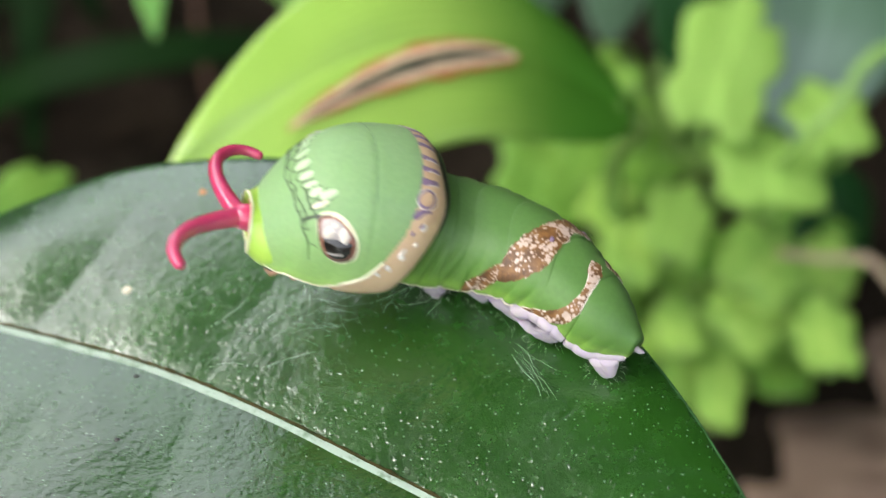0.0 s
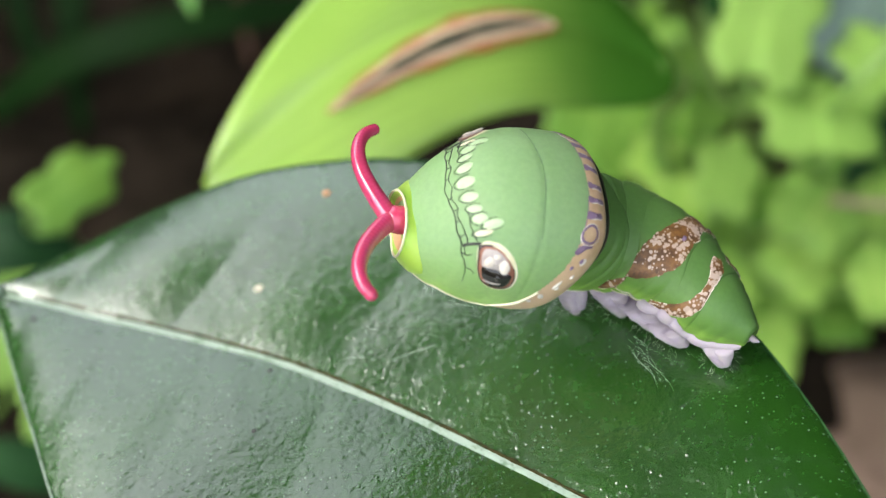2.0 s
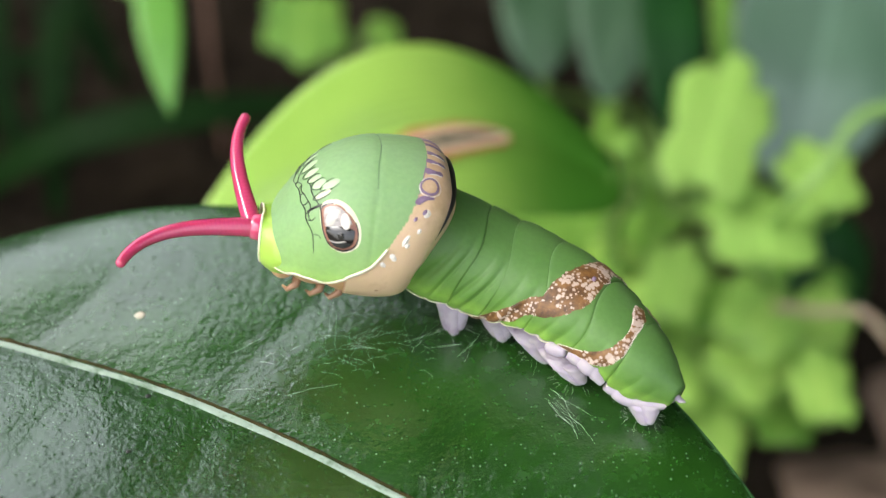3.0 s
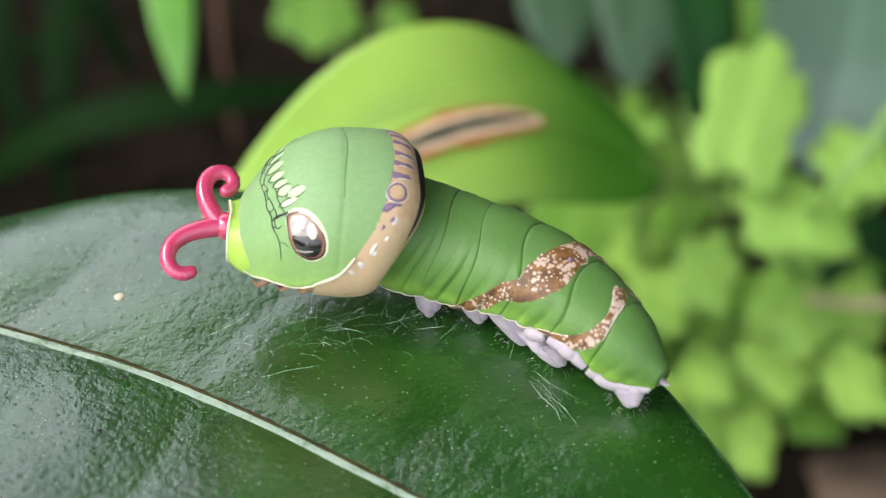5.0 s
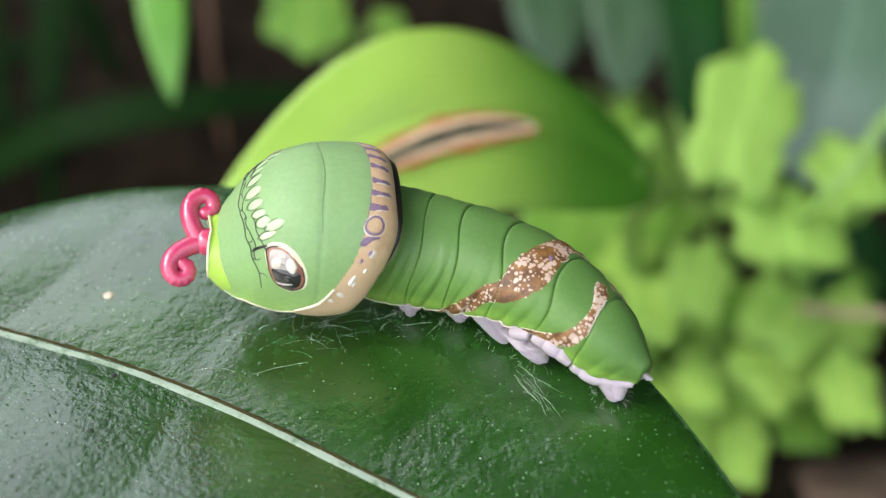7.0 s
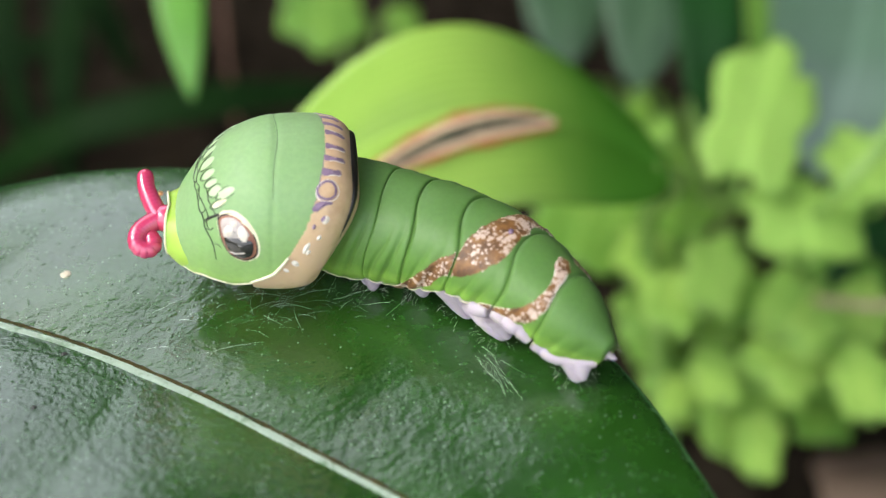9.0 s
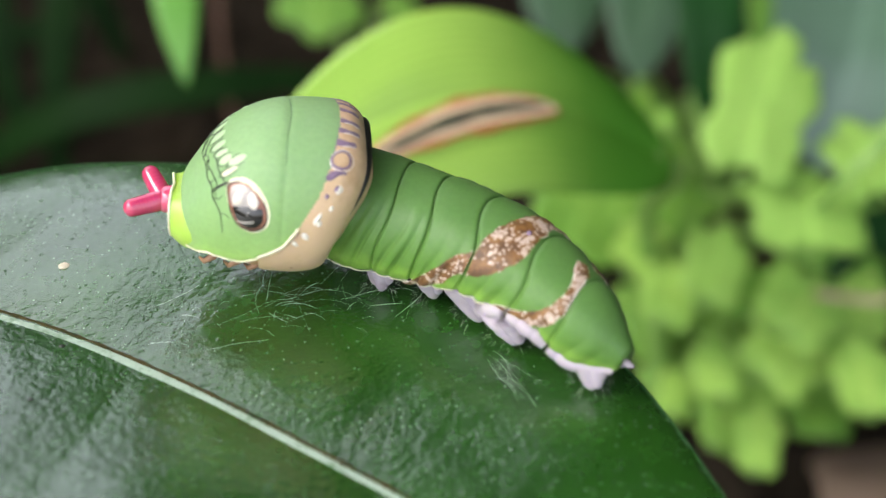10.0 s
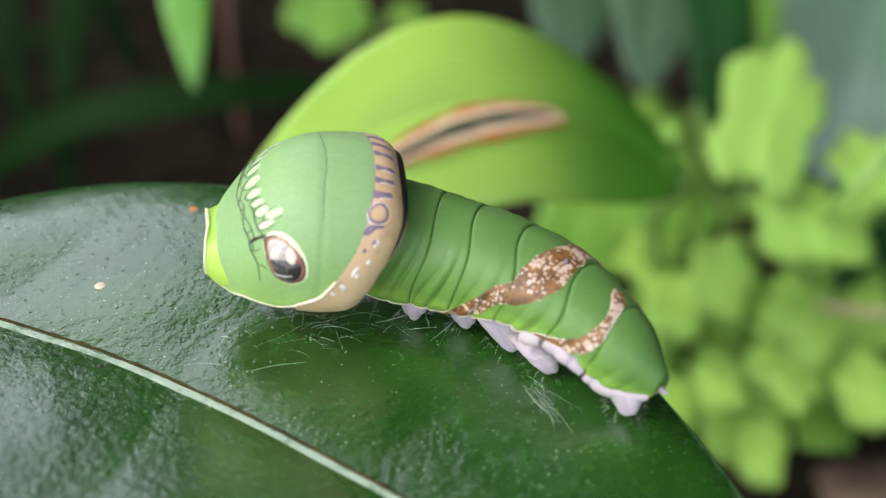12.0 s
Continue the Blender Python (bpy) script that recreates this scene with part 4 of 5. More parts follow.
def spline(table, x):
    """A smooth row of a table, whose first column is x."""
    n = len(table)
    i = 0
    while i < n - 2 and x > table[i + 1][0]:
        i += 1
    a, b = table[i], table[i + 1]
    p, q = table[max(i - 1, 0)], table[min(i + 2, n - 1)]
    h = b[0] - a[0]
    u = min(max((x - a[0]) / h, 0.0), 1.0)
    out = []
    for k in range(1, len(a)):
        ma = (b[k] - p[k]) / (b[0] - p[0]) * h
        mb = (q[k] - a[k]) / (q[0] - a[0]) * h
        out.append((2 * u ** 3 - 3 * u * u + 1) * a[k] + (u ** 3 - 2 * u * u + u) * ma + (3 * u * u - 2 * u ** 3) * b[k] + (u ** 3 - u * u) * mb)
    return out


def power(v, e):
    return math.copysign(abs(v) ** e, v)


def thorax_point(xi, phi):
    """A place on the thorax: xi mm ahead of the neck, phi degrees down from the back towards the caterpillar's left side."""
    top, low, wide = spline(THORAX, xi)
    mid = low + 0.42 * (top - low)
    c, s = math.cos(radians(phi)), math.sin(radians(phi))
    z = mid + power(c, 0.92) * ((top - mid) if c > 0 else (mid - low))
    # the rear rim slants: its lower side lies further ahead than the back
    q = min(max((abs(phi) - 28) / 92, 0.0), 1.0)
    slant = 3.0 * q * q * (3 - 2 * q) * min(max(1 - xi / 9.0, 0.0), 1.05)
    return Vector((xi + slant, power(s, 0.88) * wide, z)) * 0.001


def normal_of(f, a, b, da=0.05, db=0.6):
    p = f(a + da, b) - f(a - da, b)
    q = f(a, b + db) - f(a, b - db)
    n = p.cross(q)
    return n.normalized() if n.length > 0 else Vector((0, 0, 1))


def thorax_out(xi, phi, up):
    """A place that many millimetres off the thorax's skin."""
    n = normal_of(thorax_point, xi, phi)
    p = thorax_point(xi, phi)
    top, low, wide = spline(THORAX, xi)
    if n.dot(p - Vector((xi, 0, low + 0.42 * (top - low))) * 0.001) < 0:
        n = -n
    return p + n * up * 0.001


def arc_radius(xi):
    top, low, wide = spline(THORAX, xi)
    return 0.5 * (wide + 0.58 * (top - low))


def patch(name, xi, phi, rx, ry, material, parent, label="", up=0.05, dome=0.0, inner=0.0, rings=5, sides=26, turn=0.0, wobble=0.0):
    """An oval mark that follows the thorax: rx mm along, ry mm around; inner > 0 leaves a hole."""
    verts, faces = [], []
    ca, sa = math.cos(radians(turn)), math.sin(radians(turn))
    for i in range(rings):
        f = inner + (1 - inner) * i / (rings - 1)
        f = max(f, 0.02)
        for j in range(sides):
            b = 2 * math.pi * j / sides
            w = 1 + wobble * math.sin(3 * b + xi * 7)
            x, y = rx * f * math.cos(b) * w, ry * f * math.sin(b) * w
            x, y = x * ca - y * sa, x * sa + y * ca
            verts.append(thorax_out(xi + x, phi + math.degrees(y / arc_radius(xi)), up + dome * (1 - f * f) - (0.06 if i == rings - 1 else 0)))
    faces = grid_faces(rings, sides, True)
    if inner == 0:
        faces.append(tuple(range(sides)))
    return mesh_object(name, verts, faces, material, parent, label)


def outline_mark(name, ring, material, parent, label="", up=0.05, dome=0.0, side=1, sides=40, rings=4, grow=1.0):
    """A mark on the thorax with a free smooth outline: its corners as mm ahead of the neck and degrees down from the back."""
    n = len(ring)
    cx, cp = sum(r[0] for r in ring) / n, sum(r[1] for r in ring) / n
    edge = []
    for k in range(sides):
        u = k / sides * n
        i, f = int(u), u - int(u)
        p = [Vector((*ring[(i + d) % n], 0)) for d in (-1, 0, 1, 2)]
        edge.append(0.5 * (2 * p[1] + (p[2] - p[0]) * f + (2 * p[0] - 5 * p[1] + 4 * p[2] - p[3]) * f * f + (3 * p[1] - p[0] - 3 * p[2] + p[3]) * f ** 3))
    verts = []
    for i in range(rings):
        f = max(i / (rings - 1), 0.02)
        for e in edge:
            verts.append(thorax_out(cx + (e.x - cx) * f * grow, (cp + (e.y - cp) * f * grow) * side, up + dome * (1 - f * f) - (0.05 if i == rings - 1 else 0)))
    faces = grid_faces(rings, sides, True) + [tuple(range(sides))]
    return mesh_object(name, verts, faces, material, parent, label)


def line_on(name, path, radius, material, parent, label="", up=0.0, place=None, steps=40, sides=6):
    place = place or thorax_out
    pts = []
    for k in range(steps + 1):
        q = catmull([(a, b, 0) for a, b in path], k / steps)
        pts.append(place(q.x, q.y, up))
    return tube(name, pts, [radius * 0.001 * (0.55 + 0.45 * math.sin(math.pi * min(1, 0.1 + 0.85 * k / steps))) for k in range(steps + 1)], material, parent, label, sides)


COLLAR = [(0, 1.9), (20, 2.2), (32, 2.5), (46, 2.75), (60, 3.1), (75, 3.9), (90, 5.4), (103, 8.0)]


def collar_edge(phi):
    """How far ahead of the neck the tan collar reaches, at that angle down from the back."""
    return spline(COLLAR, min(abs(phi), 103))[0]


SKIRT = [(-0.6, 104), (7.0, 104), (8.5, 108), (10.0, 113), (11.5, 112), (12.3, 108), (13.2, 111), (14.2, 108), (15.3, 100)]


def lower_edge(xi):
    """The angle down from the back at which the green of the thorax ends."""
    return spline(SKIRT, xi)[0] + 1.0 * math.sin(xi * 2.1)


EYE_RIM = [(10.58, 62), (10.68, 51), (10.3, 46.2), (9.7, 46.2), (9.1, 48.2), (8.2, 54.6), (7.42, 64), (7.06, 73), (7.3, 80.6), (8.55, 84.2), (9.6, 81.2), (10.25, 73)]
EYE = [(10.45, 60), (10.45, 50.5), (9.4, 50.4), (8.5, 56.4), (7.75, 64.2), (7.38, 72.8), (7.62, 79.5), (8.7, 82.2), (9.7, 78.8), (10.25, 70)]
EYE_TOP = [(10.28, 60), (10.2, 52), (9.35, 52.2), (8.55, 58), (7.98, 65.2), (8.1, 69.5), (9.2, 68), (10.0, 67)]
PUPIL = [(10.12, 66.2), (9.2, 65.0), (8.2, 67.6), (7.68, 70.2), (7.80, 78.0), (8.72, 81.0), (9.62, 77.6)]
# pale scales: mm ahead of the neck, degrees down from the back, half length, half width, turn
SCALES = [(11.48, 0, 0.66, 0.40, 0), (11.36, 11.0, 0.62, 0.42, -8), (11.08, 20.8, 0.56, 0.36, -12), (10.72, 29.0, 0.60, 0.50, -20), (9.85, 33.2, 0.80, 0.44, 18), (10.45, 39.6, 0.72, 0.30, 14)]


def thorax_part(holder):
    rows, cols = 96, 132
    verts, uvs, pick = [], [], []
    for i in range(rows):
        xi = -0.6 + 15.4 * (i / (rows - 1))
        for j in range(cols):
            phi = 360 * j / cols - 180
            p = thorax_point(xi, phi)
            a = abs(phi)
            fold = -0.05 * math.exp(-((xi - 5.75 - 0.35 * math.sin(radians(min(a * 2, 180)))) / 0.25) ** 2) * (1 if a < 100 else 0.3)
            fold += -0.05 * math.exp(-((xi - 12.2 + 0.8 * math.cos(radians(a))) / 0.25) ** 2) * (1 if a > 40 else 0.2)
            if xi > collar_edge(phi):
                over = a - lower_edge(xi)
                if over <= 0:
                    fold += 0.22 * math.exp(-(over / 9) ** 2)
                else:
                    fold += -0.30 * min(1.0, over / 4) + 0.12 * math.sin(xi * 2.2 + a * 0.1)
            if fold:
                p = thorax_out(xi, phi, fold)
            verts.append(p)
            uvs.append((a / 180, i / rows))
    faces = grid_faces(rows, cols, True)
    faces.append(tuple(range(cols))[::-1])
    faces.append(tuple((rows - 1) * cols + j for j in range(cols)))
    for i in range(rows - 1):
        xi = -0.6 + 15.4 * ((i + 0.5) / (rows - 1))
        for j in range(cols):
            phi = 360 * (j + 0.5) / cols - 180
            if xi < collar_edge(phi):
                pick.append(1)
            elif abs(phi) > lower_edge(xi):
                pick.append(2)
            else:
                pick.append(0)
    pick += [1, 0]
    thorax = mesh_object("thorax", verts, faces, ["shield", "tan", "belly"], holder, "swollen smooth green thorax with false eyes", uvs, pick)
    for side in (1, -1):
        # cream edge of the skirt between the green and the tan underside
        path = [(14.6 - 0.4 * k, side * (lower_edge(14.6 - 0.4 * k) - 0.5)) for k in range(17)] + [(collar_edge(a), side * a) for a in (102, 99, 96, 92, 88, 84, 80)]
        line_on("cream_edge", path, 0.17, "cream", thorax, "thin cream edging", 0.12, steps=90)
        # false eye: a drop that points forward and up
        outline_mark("eye_rim", EYE_RIM, "cream", thorax, "cream rim of the false eye", 0.05, 0.05, side)
        outline_mark("eye_outline", EYE, "black", thorax, "", 0.08, 0.08, side, grow=1.07)
        outline_mark("eye_ring", EYE, "iris", thorax, "rusty ring of the false eye", 0.11, 0.10, side, grow=0.99)
        outline_mark("eye_white", EYE_TOP, "eye_grey", thorax, "greyish upper part of the false eye", 0.17, 0.10, side)
        outline_mark("pupil", PUPIL, "pupil", thorax, "glossy black pupil", 0.20, 0.16, side)
        patch("eye_glint", 9.72, 61.0 * side, 0.36, 0.50, "white", thorax, "white glint mark", 0.33, 0.04, sides=14, rings=3, turn=-10 * side)
        patch("eye_glint", 8.52, 63.5 * side, 0.40, 0.68, "white", thorax, "white glint mark", 0.33, 0.04, sides=14, rings=3, turn=14 * side)
        patch("eye_glint", 9.25, 56.6 * side, 0.24, 0.22, "white", thorax, "white glint mark", 0.30, 0.03, sides=12, rings=3)
        line_on("eye_line", [(9.75, 75.0 * side), (9.1, 76.6 * side), (8.35, 76.0 * side)], 0.06, "eye_grey", thorax, "", 0.36, steps=8)
        # pale scales that sweep from the eye forward over the back, each with a dark front edge
        for cx, ph, rx, ry, turn in SCALES:
            if ph == 0 and side < 0:
                continue
            tone = "cream" if ph > 36 else "pale_green"
            patch("band_scale", cx, ph * side, rx, ry, tone, thorax, "", 0.03, 0.04, 0.0, 4, 22, turn * side, 0.05)
            deg = math.degrees(1.0 / arc_radius(cx))
            ca, sa = math.cos(radians(turn)), math.sin(radians(turn))
            arc = []
            for b in range(-115, 131, 35):
                x, y = 1.08 * rx * math.cos(radians(b)), 1.12 * ry * math.sin(radians(b))
                arc.append((cx + x * ca - y * sa, (ph + (x * sa + y * ca) * deg) * side))
            line_on("band_outline", arc, 0.036, "mark_line", thorax, "", 0.03, steps=22)
        # fine dark lines ahead of the scales, tied by short rungs
        for path, r in (([(12.75, 0), (12.62, 6), (12.55, 12), (12.36, 20), (12.22, 30), (12.16, 37), (11.82, 47), (11.72, 56), (11.30, 66), (11.12, 73), (11.02, 84)], 0.055),
                        ([(12.30, 0), (12.42, 8), (12.12, 17), (12.15, 24), (11.92, 31), (11.68, 38), (11.42, 46), (11.55, 52), (11.42, 58)], 0.050),
                        ([(11.55, 21.8), (11.40, 28), (11.33, 34), (10.92, 44), (10.62, 51), (10.58, 57)], 0.050),
                        ([(11.72, 56), (11.30, 58.5), (11.0, 57)], 0.045), ([(11.20, 70), (10.75, 71), (10.5, 74)], 0.035)):
            line_on("band_line", [(x, p * side) for x, p in path], r * 0.9, "mark_line", thorax, "fine dark line", 0.02)
        for x0, x1, ph in ((12.62, 12.38, 7), (12.40, 12.12, 18), (12.22, 12.02, 28), (12.0, 11.62, 41), (11.75, 11.48, 50)):
            line_on("band_rung", [(x0, ph * side), ((x0 + x1) / 2, (ph + 1.2) * side), (x1, (ph - 0.5) * side)], 0.04, "mark_line", thorax, "", 0.02, steps=6)
        outline_mark("dash_mark", [(11.66, 48.6), (11.2, 47.4), (10.55, 47.2), (10.5, 48.9), (11.1, 49.6), (11.6, 50.6)], "black", thorax, "", 0.05, 0.02, side, 20, 3)
        # violet prongs, ring and pale dots on the collar
        for ph, rear, half in ((5.0, 0.20, 1.9), (14.2, 0.30, 2.0), (24.3, 0.72, 2.5)):
            front = collar_edge(ph) + 0.02
            prong = [(front, ph - half - 0.3), (1.35, ph - half * 0.75), (rear + 0.2, ph - half), (rear, ph + 0.4), (rear + 0.25, ph + half), (1.35, ph + half * 0.8), (front, ph + half + 0.3)]
            outline_mark("arch_edge", [(x - 0.10, p + 0.7) for x, p in prong], "white", thorax, "", 0.02, 0.0, side, 30, 3, 1.05)
            outline_mark("arch_mark", prong, "violet", thorax, "violet arch mark", 0.04, 0.02, side, 30, 3)
        patch("ring_edge", 1.86, 37.2 * side, 0.98, 1.02, "white", thorax, "", 0.02, 0, 0.88, 3, 26, 0, 0.04)
        patch("ring_mark", 1.93, 36.8 * side, 0.90, 0.92, "violet", thorax, "violet ring mark", 0.04, 0, 0.70, 3, 26, 0, 0.05)
        outline_mark("ring_foot", [(3.0, 49.5), (2.75, 45.5), (2.1, 43.4), (1.35, 44.2), (1.32, 46.0), (1.9, 47.0), (2.55, 51.0)], "violet", thorax, "violet mark", 0.04, 0.02, side, 26, 3)
        line_on("violet_edge", [(collar_edge(k) + 0.02, k * side) for k in (0, 10, 20, 30, 40, 52, 66)], 0.10, "violet", thorax, "violet edging of the collar", -0.08)
        for x, ph, rx, ry, turn, material in ((1.62, 56.2, 0.36, 0.42, 0, "white"), (1.82, 55.5, 0.28, 0.30, 0, "violet"), (2.5, 60.4, 0.20, 0.24, 0, "violet"), (1.8, 68.0, 0.24, 0.27, 0, "white"),
                                              (2.75, 74.5, 0.30, 0.62, -20, "white"), (2.45, 77.5, 0.26, 0.26, 0, "white"), (3.5, 85.0, 0.55, 0.26, -30, "white"), (4.35, 89.5, 0.42, 0.18, -20, "white")):
            patch("collar_dot", x, ph * side, rx, ry, material, thorax, "", 0.03, 0.05, 0, 3, 18, turn * side, 0.05)
        patch("breathing_pore", 4.2, 118 * side, 0.24, 0.2, "leg", thorax, "", 0.03, 0, 0.4, 3, 14)
        # true legs under the thorax
        for k in range(3):
            root = thorax_point(8.0 + 2.0 * k, 172 * side)
            pts = [root, root + Vector((0.0002, side * 0.0007, -0.0006)), root + Vector((0.0009, side * 0.0006, -0.0011)), root + Vector((0.0013, side * 0.0001, -0.0010))]
            tube("leg", pts, [0.00045, 0.00036, 0.00022, 0.0001], "leg", thorax, "small brown hooked leg")
    line_on("fold_line", [(6.1, -42), (6.1, -25), (5.75, 0), (6.1, 25), (6.1, 42)], 0.030, "fold", thorax, "fine dark fold line across the back", -0.022)
    # lime flap over the head, and the head under it
    flap = []
    FL = [(12.6, 7.9, 2.1, 4.6), (13.8, 7.6, 1.9, 4.5), (14.8, 7.3, 1.9, 4.1), (15.3, 7.2, 2.0, 3.6), (15.8, 7.2, 2.3, 3.1), (16.1, 7.3, 2.6, 2.8)]
    for i in range(18):
        x = 12.6 + 3.05 * i / 17
        top, low, wide = spline(FL, x + 0.4 * i / 17)
        mid = low + 0.45 * (top - low)
        for j in range(40):
            b = 2 * math.pi * j / 40
            c, s = math.cos(b), math.sin(b)
            dent = 1 - 0.16 * math.exp(-(((b + math.pi) % (2 * math.pi) - math.pi) / 0.35) ** 2) * (i / 17)
            flap.append(Vector((x - 0.6 + 0.35 * abs(s) * i / 17, wide * s, mid + (top - mid if c > 0 else mid - low) * c * dent)) * 0.001)
    # the lip turns in to a shallow tan mouth from which the horn comes
    for x, k in ((15.0, 0.86), (14.55, 0.70), (14.35, 0.30)):
        for j in range(40):
            b = 2 * math.pi * j / 40
            flap.append(Vector((x, 2.7 * k * math.sin(b), 4.8 + 2.3 * k * math.cos(b))) * 0.001)
    ff = grid_faces(21, 40, True)
    tint = [0 if f[0] < 18 * 40 else 1 for f in ff] + [1]
    ff.append(tuple(20 * 40 + j for j in range(40)))
    mesh_object("front_flap", flap, ff, ["lime", "belly"], thorax, "bright lime fleshy lip round the horn", None, tint)
    lip = [flap[17 * 40 + j] for j in range(40)]
    tube("lip_edge", lip + lip[:1], 0.00011, "cream", thorax, "thin pale edge of the lip", 6)
    head = []
    for i in range(14):
        a = math.pi * i / 13
        for j in range(20):
            b = 2 * math.pi * j / 20
            head.append(Vector((13.3 + 1.3 * math.cos(a), 2.2 * math.sin(a) * math.cos(b), 2.3 + 1.4 * math.sin(a) * math.sin(b))) * 0.001)
    mesh_object("head", head, grid_faces(14, 20, True), "belly", thorax, "small tan head tucked under the flap")
    return thorax


# body axis: place, half width, half height, in millimetres from the neck to the tail
AXIS = [(-6.5, 4.4, 6.4, 5.0, 4.8), (-2.5, 3.7, 5.7, 5.2, 4.7), (0.6, 2.6, 5.3, 5.1, 4.6), (4.2, 0.9, 5.0, 5.1, 4.7), (8.4, -2.0, 4.7, 4.8, 4.5), (11.6, -5.2, 4.2, 4.1, 4.0), (14.2, -8.0, 3.6, 3.0, 3.2), (16.4, -10.2, 3.0, 1.0, 1.4)]
FEET = ((-2.4, 0.0), (1.9, -1.0), (5.6, -3.7), (8.4, -6.1), (14.0, -10.6))
BREAKS = (0.20, 1.36, 2.32, 3.26, 4.32, 5.40, 7.0)
ROLL = [(0, 0), (1, 4), (2, 10), (3, 24), (4, 32), (5, 34), (6, 25), (7, 18)]


def axis_at(p):
    rows = [(k, *a) for k, a in enumerate(AXIS)]
    x, y, z, w, h = spline(rows, p)
    a, b = spline(rows, max(p - 0.05, 0)), spline(rows, min(p + 0.05, 7))
    ahead = Vector((a[0] - b[0], a[1] - b[1], a[2] - b[2])).normalized()
    left = Vector((0, 0, 1)).cross(ahead).normalized()
    up = ahead.cross(left)
    return Vector((x, y, z)), ahead, left, up, max(w, 0.2), max(h, 0.2)


def body_place(p, phi, off=0.0, swell=True):
    phi -= spline(ROLL, p)[0]
    low = min(max((abs(phi) - 60) / 65, 0.0), 1.0)
    bulge = 0.35 * math.exp(-((phi - 42) / 40) ** 2) * min(1.0, max(0.0, (6.2 - p) / 1.5)) * min(1.0, p)
    lean = bulge + 0.34 * math.sin(math.pi * min(max((p - 0.2) / 6.6, 0.0), 1.0)) * (1 - math.cos(radians(phi))) * (1 - 0.6 * low * low * (3 - 2 * low))
    c, ahead, left, up, w, h = axis_at(min(p + lean, 7.0))
    k = 1.0
    if swell:
        for a, b in zip(BREAKS, BREAKS[1:]):
            if a <= p <= b:
                f = (p - a) / (b - a)
                k = 0.985 + 0.022 * math.sin(math.pi * f) ** 0.6
                flank = max(0, math.sin(radians(abs(phi)))) ** 4
                k -= 0.060 * math.exp(-((f - 0.60 - 0.25 * math.cos(radians(phi))) / 0.06) ** 2) * flank
                k -= 0.048 * math.exp(-((f - 0.26 - 0.30 * math.cos(radians(phi))) / 0.06) ** 2) * flank
                k += 0.022 * noise.noise((f * 3 + a * 5, abs(phi) * 0.03, 2.0)) * flank
                k += 0.012 * math.sin(f * 11 + radians(phi) * 1.5) * max(0, math.sin(radians(abs(phi)))) ** 3
    s, co = math.sin(radians(phi)), math.cos(radians(phi))
    flat = 1.0 if co > 0 else 0.74 + 0.30 * min(max((3.0 - p) / 2, 0.0), 1.0)
    return (c + left * (power(s, 0.92) * (w * k + off)) + up * (power(co, 0.95) * (h * k * flat + off))) * 0.001


HEM = [(0.0, 132), (1.0, 129), (2.0, 128), (3.2, 117), (4.0, 114), (5.0, 110), (5.5, 126), (6.3, 136), (7.0, 130)]


def green_edge(p):
    """The angle down from the back at which the green skin ends, scalloped ring by ring."""
    f = 0.0
    for a, b in zip(BREAKS, BREAKS[1:]):
        if a <= p <= b:
            f = (p - a) / (b - a)
    return spline(HEM, p)[0] - 3 + 6 * math.sin(math.pi * f) ** 0.7


def body_segment(index, holder):
    a, b = BREAKS[index], BREAKS[index + 1]
    last = index == len(BREAKS) - 2
    rows, cols = 40, 84
    verts, uvs, pick = [], [], []
    for i in range(rows):
        f = max(0.0, (i - 4) / (rows - 5))
        p = a + (b - a) * f
        curl = 0.0
        if f < 0.05:
            curl = -0.17 * ((0.05 - f) / 0.05) ** 2
        if f > 0.95 and not last:
            curl = -0.17 * ((f - 0.95) / 0.05) ** 2
        if i < 4:
            p, curl = a - 0.12 * (4 - i), -0.17 - 0.05 * (4 - i)
        for j in range(cols):
            phi = 360 * j / cols - 180
            # under the green hem the belly lies further in
            under = min(max((abs(phi) - green_edge(p)) / 14, 0.0), 1.0)
            verts.append(body_place(min(max(p, 0), 7), phi, curl - 1.0 * under))
            uvs.append((abs(phi) / 180, f))
    faces = grid_faces(rows, cols, True)
    faces.append(tuple(range(cols))[::-1])
    faces.append(tuple((rows - 1) * cols + j for j in range(cols)))
    for i in range(rows - 1):
        f = (i + 0.5) / (rows - 1)
        for j in range(cols):
            phi = abs(360 * (j + 0.5) / cols - 180)
            pick.append(1 if phi > green_edge(a + (b - a) * max(0.0, (i - 3.5) / (rows - 5))) else 0)
    pick += [0, 0]
    ring = mesh_object("body_segment", verts, faces, ["body", "lilac"], holder, "plump leaf green body ring", uvs, pick)
    for side in (1, -1):
        path = [(a + (b - a) * (0.03 + 0.94 * k / 12), side * green_edge(a + (b - a) * (0.03 + 0.94 * k / 12))) for k in range(13)]
        line_on("flank_edge", path, 0.045, "cream", ring, "thin white edge of the green flank", 0.02, body_place)
    return ring


